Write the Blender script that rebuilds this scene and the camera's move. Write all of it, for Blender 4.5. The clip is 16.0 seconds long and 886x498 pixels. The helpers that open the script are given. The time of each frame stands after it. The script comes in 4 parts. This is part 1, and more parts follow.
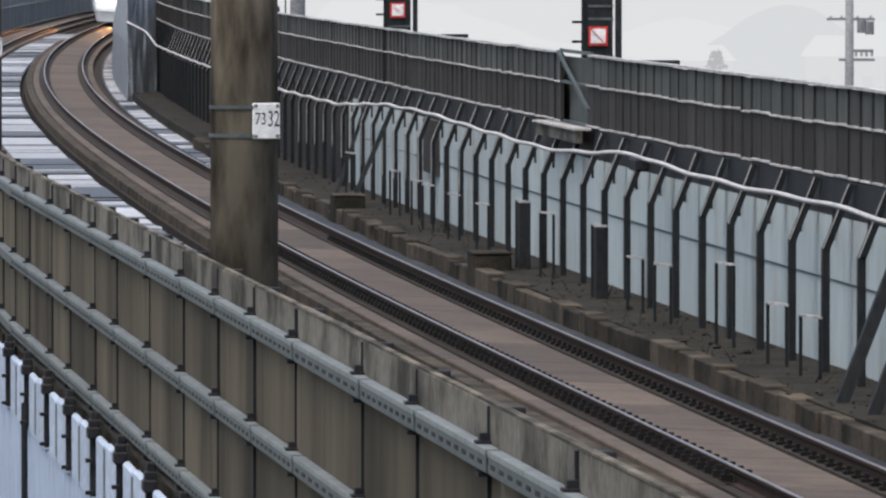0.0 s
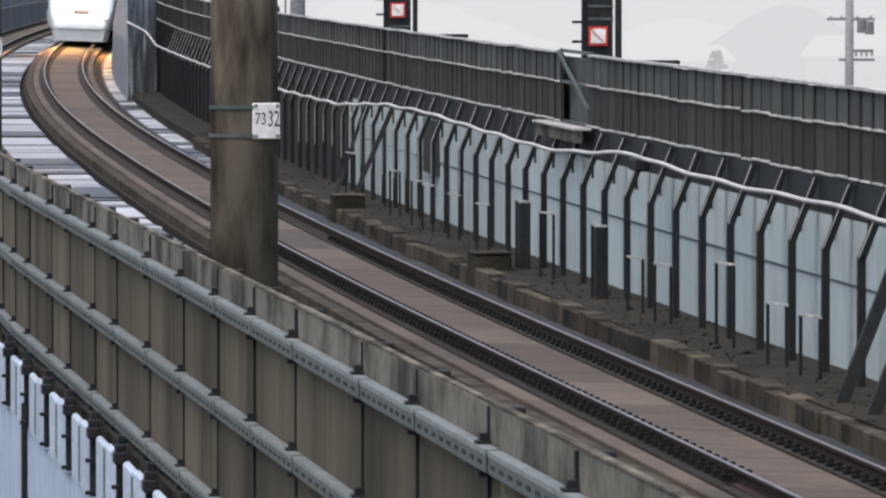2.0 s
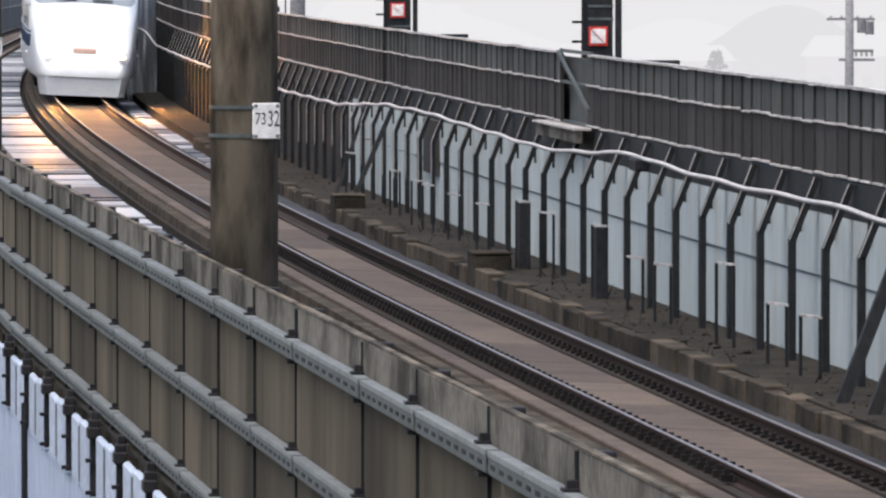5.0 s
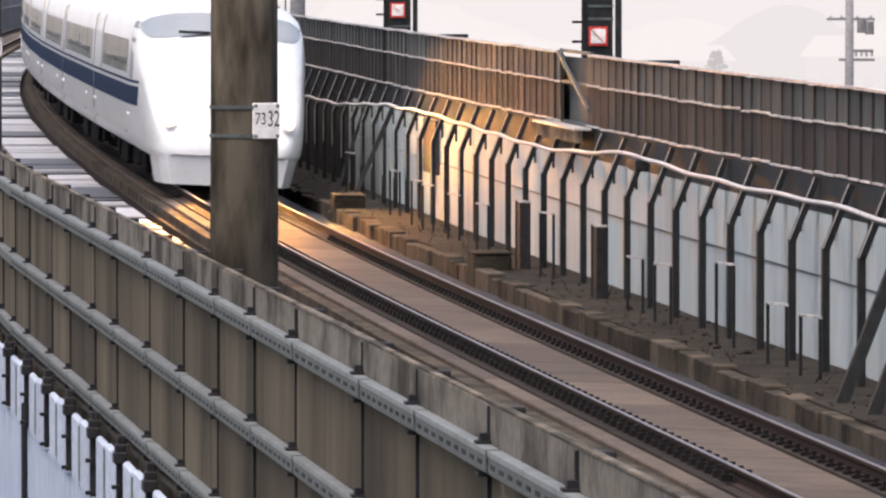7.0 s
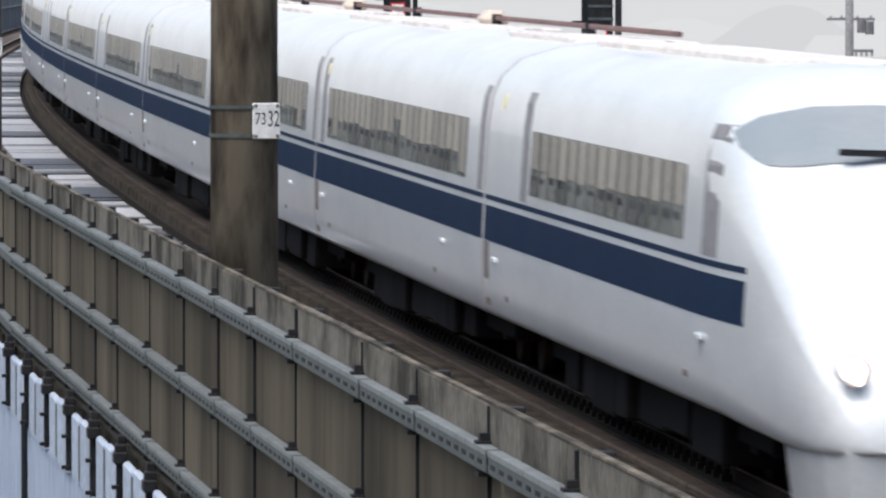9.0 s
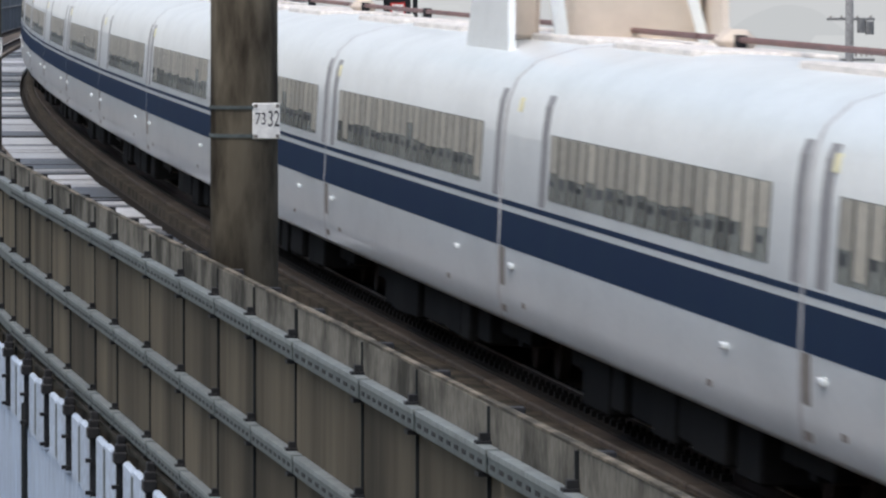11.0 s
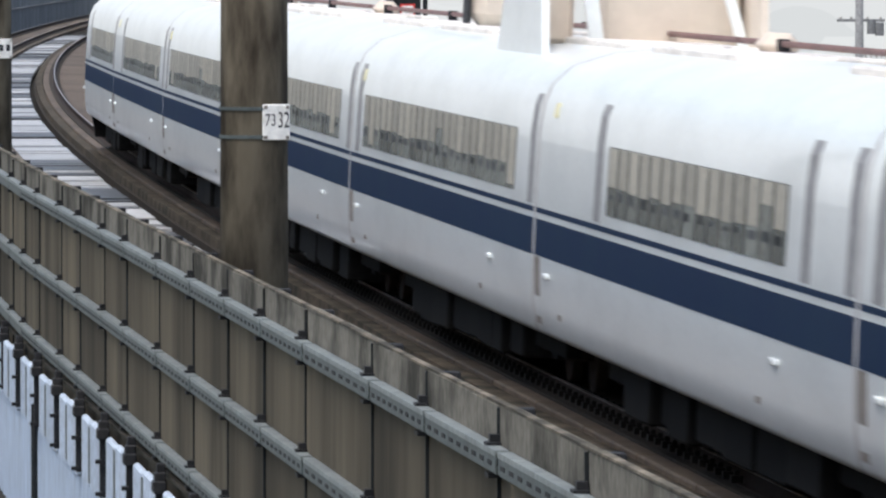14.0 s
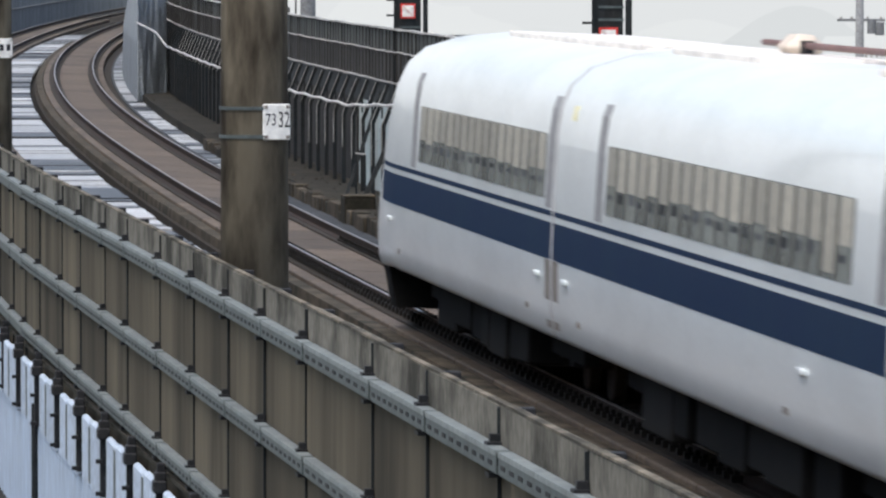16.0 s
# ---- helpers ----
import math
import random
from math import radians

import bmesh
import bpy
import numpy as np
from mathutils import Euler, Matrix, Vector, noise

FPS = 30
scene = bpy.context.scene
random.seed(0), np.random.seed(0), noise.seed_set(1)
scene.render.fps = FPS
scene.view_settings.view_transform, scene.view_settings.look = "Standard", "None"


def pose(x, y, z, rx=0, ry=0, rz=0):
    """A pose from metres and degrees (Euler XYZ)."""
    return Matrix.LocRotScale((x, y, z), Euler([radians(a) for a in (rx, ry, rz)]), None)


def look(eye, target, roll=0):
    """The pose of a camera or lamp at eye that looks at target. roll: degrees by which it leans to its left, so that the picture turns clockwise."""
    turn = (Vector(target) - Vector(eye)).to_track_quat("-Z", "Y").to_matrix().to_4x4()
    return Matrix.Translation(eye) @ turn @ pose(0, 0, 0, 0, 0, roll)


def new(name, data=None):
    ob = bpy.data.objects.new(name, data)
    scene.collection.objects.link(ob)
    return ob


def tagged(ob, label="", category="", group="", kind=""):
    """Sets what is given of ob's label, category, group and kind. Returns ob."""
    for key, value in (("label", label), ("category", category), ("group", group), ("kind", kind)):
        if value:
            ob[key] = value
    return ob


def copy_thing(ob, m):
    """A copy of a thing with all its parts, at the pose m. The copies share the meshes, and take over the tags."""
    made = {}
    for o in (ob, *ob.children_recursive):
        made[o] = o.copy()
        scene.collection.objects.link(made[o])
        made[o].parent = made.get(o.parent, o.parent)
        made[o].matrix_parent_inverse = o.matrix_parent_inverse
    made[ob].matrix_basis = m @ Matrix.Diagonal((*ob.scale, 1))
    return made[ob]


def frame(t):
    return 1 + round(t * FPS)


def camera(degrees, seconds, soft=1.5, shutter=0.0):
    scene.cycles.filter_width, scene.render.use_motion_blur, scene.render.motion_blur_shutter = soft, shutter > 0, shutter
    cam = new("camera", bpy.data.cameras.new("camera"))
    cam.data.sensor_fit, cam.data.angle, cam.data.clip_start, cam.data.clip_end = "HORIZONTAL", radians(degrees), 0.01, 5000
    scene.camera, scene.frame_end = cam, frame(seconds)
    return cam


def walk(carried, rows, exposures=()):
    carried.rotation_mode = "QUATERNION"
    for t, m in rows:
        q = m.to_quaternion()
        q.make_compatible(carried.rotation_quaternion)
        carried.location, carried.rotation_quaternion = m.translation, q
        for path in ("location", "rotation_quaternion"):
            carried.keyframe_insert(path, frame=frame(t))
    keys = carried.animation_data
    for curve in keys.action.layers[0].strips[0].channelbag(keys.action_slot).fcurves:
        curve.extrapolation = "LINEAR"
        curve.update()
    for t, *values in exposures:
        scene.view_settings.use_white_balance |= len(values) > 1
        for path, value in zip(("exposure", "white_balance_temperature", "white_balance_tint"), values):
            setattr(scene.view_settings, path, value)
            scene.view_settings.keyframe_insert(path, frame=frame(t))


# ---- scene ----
cam = camera(5.792, 16.0, soft=2.35, shutter=0.25)
EYE = (0.0, 0.0, 4.937)
TILT = 87.9935


def aim(right, down):
    """The camera's pose, turned by small angles in thousandths of a degree."""
    return pose(*EYE, TILT - down / 1000, 0, -right / 1000)


walk(cam, [(0, aim(0, 0)), (9.2, aim(0, 0)), (11.2, aim(0, 0)), (11.5, aim(-5, 0)), (12.0, aim(-17, -5)), (12.5, aim(-41, -1)),
           (13.0, aim(-54, -10)), (13.5, aim(-67, -7)), (14.0, aim(-65, -8)), (14.5, aim(-67, -6)), (16.0, aim(-67, -6))],
     exposures=[(0, 0.52, 6500, 10), (4.2, 0.6, 6550, 12), (6.4, 0.72, 6850, 16), (7.4, 0.74, 7000, 19), (8.2, 0.75, 7000, 20), (8.7, 0.66, 6700, 14), (9.1, 0.44, 6500, 10),
                (11.2, 0.26, 6500, 9), (11.6, 0.26, 6500, 8), (12.0, 0.55, 6500, 8), (16, 0.58, 6500, 8)])

# ---- light ----
SUN_UP, SUN_ROUND = 66, 215
world = bpy.data.worlds.new("sky")
scene.world = world
world.use_nodes = True
wn = world.node_tree.nodes
sky = wn.new("ShaderNodeTexSky")
sky.sky_type, sky.sun_disc = "NISHITA", False
sky.sun_elevation, sky.sun_rotation = radians(SUN_UP), radians(SUN_ROUND)
sky.air_density, sky.dust_density, sky.ozone_density = 1.0, 4.0, 1.2
wn["Background"].inputs["Strength"].default_value = 0.15
world.node_tree.links.new(sky.outputs[0], wn["Background"].inputs["Color"])
sun = new("sun", bpy.data.lights.new("sun", "SUN"))
sun.data.energy, sun.data.angle, sun.data.color = 1.4, radians(60), (1.0, 0.97, 0.94)
az = radians(SUN_ROUND)
sun.matrix_world = look((0, 0, 0), (-math.sin(az) * math.cos(radians(SUN_UP)), -math.cos(az) * math.cos(radians(SUN_UP)), -math.sin(radians(SUN_UP))))

# ---- the line of the railway ----
# curvature of the track's centre along its length s (metres from a point 40 m ahead of the camera, growing away from it)
KNOT_S = [-500, 59, 60, 110, 160, 210, 260, 320, 400, 520, 1400]
KNOT_K = [0, 0, 0.00016, 0.0002, 0.00014, 0.00023, 0.00023, 0.0002, 0.00017, 0.00012, 0.00012]
S0, X0, Y0, TH0 = -500, 7.33, 40.0, -0.0912
CANT = 0.0425
GRID = np.arange(S0, 1000.5, 0.5)
KK = np.interp(GRID, KNOT_S, KNOT_K)
TH = np.concatenate([[0], np.cumsum((KK[1:] + KK[:-1]) / 4)])
TH += TH0 - np.interp(0, GRID, TH)
GX = np.concatenate([[0], np.cumsum((np.sin(TH[1:]) + np.sin(TH[:-1])) / 4)])
GY = np.concatenate([[0], np.cumsum((np.cos(TH[1:]) + np.cos(TH[:-1])) / 4)])
GX += X0 - np.interp(0, GRID, GX)
GY += Y0 - np.interp(0, GRID, GY)


def heading(s):
    return float(np.interp(s, GRID, TH))


def P(s, o, z, cant=0.0):
    """A point s along the line, o to the right of the track's centre and z over the rails, on a bed leaning by cant."""
    th = heading(s)
    h = o * math.cos(cant) + z * math.sin(cant)
    return Vector((float(np.interp(s, GRID, GX)) + h * math.cos(th), float(np.interp(s, GRID, GY)) - h * math.sin(th),
                   z * math.cos(cant) - o * math.sin(cant)))


def frame_at(s, o, z, cant=0.0, turn=0.0):
    """A pose at that point: local x to the right, y along the line away from the camera, z up."""
    return Matrix.Translation(P(s, o, z, cant)) @ Matrix.Rotation(-heading(s) + turn, 4, "Z") @ Matrix.Rotation(cant, 4, "Y")


def S(y):
    """The s of a point of the line y metres ahead of the camera."""
    return float(np.interp(y, GY, GRID))


# ---- materials ----
def mat(name, color, rough=0.7, metal=0.0, second=None, scale=1.0, stretch=(1, 1, 1), amount=0.5, fine=12.0, fine_amount=0.25,
        bump=0.15, rand=0.0, low=0.4, high=0.65, spec=0.12, coat=0.0, dist=0.02, own=False):
    m = bpy.data.materials.new(name)
    m.use_nodes = True
    n, l = m.node_tree.nodes, m.node_tree.links
    b = n["Principled BSDF"]
    mp = n.new("ShaderNodeMapping")
    mp.inputs["Scale"].default_value = stretch
    if own:
        l.new(n.new("ShaderNodeTexCoord").outputs["Object"], mp.inputs[0])
    else:
        l.new(n.new("ShaderNodeNewGeometry").outputs["Position"], mp.inputs[0])
    n1 = n.new("ShaderNodeTexNoise")
    n1.inputs["Scale"].default_value, n1.inputs["Detail"].default_value = scale, 5
    n1.inputs["Roughness"].default_value = 0.6
    l.new(mp.outputs[0], n1.inputs["Vector"])
    r1 = n.new("ShaderNodeMapRange")
    r1.inputs["From Min"].default_value, r1.inputs["From Max"].default_value = low, high
    r1.inputs["To Max"].default_value = amount
    l.new(n1.outputs["Fac"], r1.inputs["Value"])
    n2 = n.new("ShaderNodeTexNoise")
    n2.inputs["Scale"].default_value, n2.inputs["Detail"].default_value = fine, 3
    l.new(mp.outputs[0], n2.inputs["Vector"])
    mix = n.new("ShaderNodeMix")
    mix.data_type = "RGBA"
    mix.inputs[6].default_value = (*color, 1)
    mix.inputs[7].default_value = (*(second or [c * 0.55 for c in color]), 1)
    l.new(r1.outputs[0], mix.inputs[0])
    r2 = n.new("ShaderNodeMapRange")
    r2.inputs["From Min"].default_value, r2.inputs["From Max"].default_value = 0.3, 0.7
    r2.inputs["To Min"].default_value, r2.inputs["To Max"].default_value = 1 - fine_amount, 1 + fine_amount
    l.new(n2.outputs["Fac"], r2.inputs["Value"])
    mul = n.new("ShaderNodeVectorMath")
    mul.operation = "SCALE"
    l.new(mix.outputs[2], mul.inputs[0])
    l.new(r2.outputs[0], mul.inputs["Scale"])
    out = mul.outputs[0]
    if rand:
        oi = n.new("ShaderNodeObjectInfo")
        r3 = n.new("ShaderNodeMapRange")
        r3.inputs["To Min"].default_value, r3.inputs["To Max"].default_value = 1 - rand, 1 + rand
        l.new(oi.outputs["Random"], r3.inputs["Value"])
        m2 = n.new("ShaderNodeVectorMath")
        m2.operation = "SCALE"
        l.new(out, m2.inputs[0])
        l.new(r3.outputs[0], m2.inputs["Scale"])
        out = m2.outputs[0]
    l.new(out, b.inputs["Base Color"])
    b.inputs["Roughness"].default_value, b.inputs["Metallic"].default_value = rough, metal
    b.inputs["Specular IOR Level"].default_value = spec
    b.inputs["Coat Weight"].default_value = coat
    if bump:
        bp = n.new("ShaderNodeBump")
        bp.inputs["Strength"].default_value, bp.inputs["Distance"].default_value = bump, dist
        l.new(n2.outputs["Fac"], bp.inputs["Height"])
        l.new(bp.outputs[0], b.inputs["Normal"])
    return m


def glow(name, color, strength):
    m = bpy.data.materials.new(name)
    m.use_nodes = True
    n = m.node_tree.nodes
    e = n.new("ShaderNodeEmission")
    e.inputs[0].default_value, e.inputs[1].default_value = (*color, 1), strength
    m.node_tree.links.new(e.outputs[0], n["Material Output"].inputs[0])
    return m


M = dict(
    slab=mat("track_slab_concrete", (0.112, 0.085, 0.061), 0.7, second=(0.05, 0.039, 0.029), scale=0.9, stretch=(1.2, 1.6, 1), rand=0.28, amount=0.7, spec=0.3),
    slab_side=mat("slab_side", (0.042, 0.036, 0.029), 0.8, second=(0.02, 0.017, 0.014), scale=2.0),
    rail=mat("rail_rust", (0.044, 0.0296, 0.0224), 0.7, 0.2, second=(0.024, 0.0176, 0.0144), scale=3.0),
    railhead=mat("rail_head_steel", (0.52, 0.46, 0.41), 0.42, 1.0, scale=4.0, stretch=(6, 0.3, 1), amount=0.3, bump=0.0, spec=0.5),
    fastener=mat("fastener_iron", (0.020, 0.018, 0.016), 0.6, 0.3),
    bed=mat("deck_concrete", (0.03, 0.027, 0.023), 0.85, second=(0.015, 0.0135, 0.012), scale=1.3),
    wet=mat("wet_concrete", (0.075, 0.075, 0.078), 0.42, second=(0.035, 0.035, 0.036), scale=0.8, bump=0.05, rand=0.25, spec=0.3),
    drain=mat("drain_concrete", (0.05, 0.05, 0.05), 0.6, second=(0.02, 0.02, 0.019), scale=0.8, amount=0.9, bump=0.05, spec=0.2),
    plate=mat("walkway_plate", (0.42, 0.43, 0.44), 0.45, second=(0.22, 0.22, 0.225), scale=1.2, stretch=(0.4, 2, 1), rand=0.25, spec=0.5),
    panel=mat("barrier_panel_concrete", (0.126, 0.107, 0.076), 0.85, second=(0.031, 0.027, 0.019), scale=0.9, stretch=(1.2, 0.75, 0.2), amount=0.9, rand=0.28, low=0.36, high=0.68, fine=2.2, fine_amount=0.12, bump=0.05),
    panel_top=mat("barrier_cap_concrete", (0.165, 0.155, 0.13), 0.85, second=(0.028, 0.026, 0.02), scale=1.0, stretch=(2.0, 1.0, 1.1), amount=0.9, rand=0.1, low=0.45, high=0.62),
    # barrier concrete with the haze of distance put into its colour
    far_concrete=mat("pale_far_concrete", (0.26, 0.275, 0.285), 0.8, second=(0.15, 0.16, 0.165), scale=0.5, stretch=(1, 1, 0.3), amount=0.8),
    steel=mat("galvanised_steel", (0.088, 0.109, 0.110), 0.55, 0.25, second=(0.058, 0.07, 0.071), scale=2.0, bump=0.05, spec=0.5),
    # channel flange paler than its steel, for the sky's highlight on it
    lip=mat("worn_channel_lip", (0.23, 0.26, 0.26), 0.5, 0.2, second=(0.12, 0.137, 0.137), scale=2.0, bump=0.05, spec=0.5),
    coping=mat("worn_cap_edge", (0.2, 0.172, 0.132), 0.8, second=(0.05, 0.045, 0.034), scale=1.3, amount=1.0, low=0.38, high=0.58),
    steel_dark=mat("dark_painted_steel", (0.021, 0.025, 0.028), 0.6, 0.1, second=(0.030, 0.027, 0.024), scale=2.5, stretch=(1, 1, 0.4)),
    pole=mat("pole_concrete", (0.125, 0.108, 0.08), 0.8, second=(0.022, 0.017, 0.012), scale=1.5, stretch=(2.2, 2.2, 0.6), amount=0.95, low=0.4, high=0.62, fine=5.0, fine_amount=0.12),
    white_wall=mat("pale_wall_panel", (0.45, 0.52, 0.52), 0.6, second=(0.32, 0.295, 0.24), scale=0.9, stretch=(1.0, 1.0, 0.3), amount=0.75, low=0.5, high=0.8, fine=3.0, fine_amount=0.07, bump=0.03, rand=0.07),
    fence=mat("dark_fence_panel", (0.052, 0.05, 0.047), 0.75, second=(0.027, 0.025, 0.024), scale=1.5, stretch=(1.5, 1.5, 0.3), rand=0.22),
    fence_up=mat("fence_upper_panel", (0.088, 0.095, 0.09), 0.7, second=(0.034, 0.035, 0.032), scale=1.5, stretch=(1.5, 1.5, 0.3), rand=0.3),
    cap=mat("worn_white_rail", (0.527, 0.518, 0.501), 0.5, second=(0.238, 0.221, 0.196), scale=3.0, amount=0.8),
    cable=mat("white_cable_sheath", (0.528, 0.52, 0.512), 0.5, second=(0.36, 0.352, 0.344), scale=3.0, bump=0.0),
    trough=mat("trough_concrete", (0.042, 0.037, 0.028), 0.85, second=(0.014, 0.0135, 0.01), scale=1.2, amount=0.9, rand=0.25),
    block=mat("trough_block_concrete", (0.075, 0.062, 0.046), 0.85, second=(0.016, 0.016, 0.012), scale=1.1, amount=0.95, rand=0.45),
    rubble=mat("dark_rubble", (0.055, 0.044, 0.033), 0.9, second=(0.014, 0.013, 0.011), scale=0.8, amount=1.0, low=0.42, high=0.56, fine=5.0, fine_amount=0.5),
    tarp=mat("blue_grey_sheet", (0.25, 0.275, 0.295), 0.6, second=(0.17, 0.187, 0.2), scale=0.7, amount=0.8, bump=0.2),
    blue=mat("pale_blue_cladding", (0.425, 0.51, 0.629), 0.5, second=(0.374, 0.451, 0.561), scale=1.0, stretch=(2, 2, 0.2), amount=0.5, bump=0.03),
    board=mat("pale_board", (0.46, 0.535, 0.64), 0.55, second=(0.36, 0.42, 0.5), scale=2.0, rand=0.08),
    black=mat("black_rubber", (0.022, 0.023, 0.026), 0.6, second=(0.035, 0.034, 0.034), scale=3.0),
    sign_white=mat("sign_enamel_white", (0.82, 0.81, 0.78), 0.4, second=(0.66, 0.65, 0.6), scale=6.0, amount=0.4, bump=0.0, spec=0.5),
    sign_black=mat("sign_black_paint", (0.03, 0.03, 0.035), 0.5, bump=0.0),
    sign_red=mat("sign_red_paint", (0.62, 0.06, 0.05), 0.45, bump=0.0),
    weed=mat("dry_weed", (0.028, 0.027, 0.017), 0.8, second=(0.015, 0.016, 0.011), scale=3.0),
    white_body=mat("white_train_paint", (0.82, 0.865, 0.87), 0.28, second=(0.66, 0.70, 0.705), scale=0.8, stretch=(1, 0.4, 1.4), amount=0.7, bump=0.0, fine_amount=0.03, coat=0.3, own=True, spec=0.5),
    blue_band=mat("navy_train_paint", (0.006, 0.02, 0.058), 0.6, second=(0.011, 0.031, 0.064), scale=0.8, bump=0.0, fine_amount=0.05, spec=0.12, own=True),
    glass=mat("tinted_train_glass", (0.24, 0.26, 0.245), 0.2, second=(0.36, 0.365, 0.32), scale=2.2, bump=0.0, rand=0.4, own=True, spec=0.5),
    blind=mat("beige_window_blind", (0.52, 0.49, 0.41), 0.4, second=(0.42, 0.40, 0.34), scale=2.0, bump=0.0, rand=0.2, coat=0.4, own=True, spec=0.5),
    pillar=mat("window_band_grey", (0.05, 0.05, 0.048), 0.4, bump=0.0, own=True),
    windscreen=mat("windscreen_glass", (0.27, 0.31, 0.32), 0.08, second=(0.38, 0.40, 0.39), scale=0.6, bump=0.0, fine_amount=0.02, own=True, spec=0.5),
    seat=mat("dark_seat_cloth", (0.05, 0.055, 0.06), 0.7, second=(0.09, 0.09, 0.09), scale=4.0, bump=0.0, rand=0.5, own=True),
    seal=mat("grey_door_recess", (0.30, 0.30, 0.31), 0.5, second=(0.2, 0.2, 0.2), scale=3.0, bump=0.0, own=True),
    grime=mat("brown_grime", (0.24, 0.22, 0.20), 0.7, second=(0.15, 0.135, 0.12), scale=3.0, own=True),
    joint=mat("joint_fairing_grey", (0.50, 0.50, 0.50), 0.5, second=(0.36, 0.35, 0.34), scale=3.0, bump=0.0, own=True),
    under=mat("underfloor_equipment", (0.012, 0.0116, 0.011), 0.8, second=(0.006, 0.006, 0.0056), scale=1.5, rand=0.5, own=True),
    cover=mat("roof_cover_beige", (0.66, 0.585, 0.50), 0.55, second=(0.54, 0.46, 0.39), scale=0.9, bump=0.0, fine=4.0, fine_amount=0.05, own=True),
    roof_grey=mat("roof_panel_cream", (0.74, 0.70, 0.65), 0.55, second=(0.62, 0.57, 0.52), scale=1.0, stretch=(1, 0.3, 1), own=True, spec=0.5),
    red_cable=mat("roof_cable_brown", (0.20, 0.12, 0.11), 0.6, own=True),
    lamp_cream=mat("door_lamp_cream", (0.80, 0.76, 0.50), 0.4, bump=0.0, own=True),
    ground=mat("ground_town", (0.12, 0.12, 0.10), 0.9, second=(0.20, 0.19, 0.17), scale=0.02, fine=0.4),
    grey_conc=mat("grey_concrete_pole", (0.22, 0.225, 0.23), 0.8, second=(0.16, 0.165, 0.17), scale=1.0),
    headlight=glow("headlight", (1.0, 0.43, 0.12), 34000.0),
    nose_lamp=mat("nose_cover_peach", (0.72, 0.50, 0.40), 0.4, bump=0.0, fine_amount=0.05, amount=0.2, own=True),
    # far things glow in flat pale tones that carry the fog's haze
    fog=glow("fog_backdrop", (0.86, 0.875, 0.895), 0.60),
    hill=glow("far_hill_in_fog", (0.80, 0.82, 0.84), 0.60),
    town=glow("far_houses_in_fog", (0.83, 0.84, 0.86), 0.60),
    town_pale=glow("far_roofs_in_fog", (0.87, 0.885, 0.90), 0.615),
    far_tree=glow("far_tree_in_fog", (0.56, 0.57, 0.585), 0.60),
)


# ---- building helpers ----
def mesh_from(name, verts, faces, material, parent=None, smooth=False):
    me = bpy.data.meshes.new(name)
    me.from_pydata([tuple(v) for v in verts], [], faces)
    me.materials.append(material)
    if smooth:
        for f in me.polygons:
            f.use_smooth = True
    me.update()
    ob = new(name, me)
    ob.parent = parent
    return ob


def part(name, bm, material, parent, label="", smooth=False):
    bmesh.ops.recalc_face_normals(bm, faces=bm.faces)
    me = bpy.data.meshes.new(name)
    bm.to_mesh(me)
    bm.free()
    me.materials.append(material)
    if smooth:
        for f in me.polygons:
            f.use_smooth = True
    ob = new(name, me)
    ob.parent = parent
    if label:
        tagged(ob, label)
    return ob


def boxed(*boxes, bevel=0.0):
    """A bmesh of boxes, each (x0, x1, y0, y1, z0, z1)."""
    bm = bmesh.new()
    for x0, x1, y0, y1, z0, z1 in boxes:
        r = bmesh.ops.create_cube(bm, size=1.0)
        for v in r["verts"]:
            v.co = Vector(((x0 + x1) / 2 + v.co.x * (x1 - x0), (y0 + y1) / 2 + v.co.y * (y1 - y0), (z0 + z1) / 2 + v.co.z * (z1 - z0)))
    if bevel:
        bmesh.ops.bevel(bm, geom=bm.edges[:], offset=bevel, segments=1, affect="EDGES")
    return bm


def tube(bm, a, b, r0, r1=None, n=12):
    a, b = Vector(a), Vector(b)
    q = (b - a).to_track_quat("Z", "Y")
    r1 = r0 if r1 is None else r1
    rings = []
    for p, r in ((a, r0), (b, r1)):
        rings.append([bm.verts.new(p + q @ Vector((r * math.cos(6.2832 * i / n), r * math.sin(6.2832 * i / n), 0))) for i in range(n)])
    for i in range(n):
        bm.faces.new((rings[0][i], rings[0][(i + 1) % n], rings[1][(i + 1) % n], rings[1][i]))
    bm.faces.new(rings[0][::-1])
    bm.faces.new(rings[1])
    return bm


def bar(bm, a, b, w, h, up=(0, 0, 1)):
    """A square bar from a to b, w wide and h deep."""
    a, b = Vector(a), Vector(b)
    d = (b - a).normalized()
    x = d.cross(Vector(up)).normalized()
    y = x.cross(d)
    vs = [bm.verts.new(p + x * sx * w / 2 + y * sy * h / 2) for p in (a, b) for sx, sy in ((-1, -1), (1, -1), (1, 1), (-1, 1))]
    for f in ((0, 1, 2, 3), (7, 6, 5, 4), (0, 4, 5, 1), (1, 5, 6, 2), (2, 6, 7, 3), (3, 7, 4, 0)):
        bm.faces.new([vs[i] for i in f])
    return bm


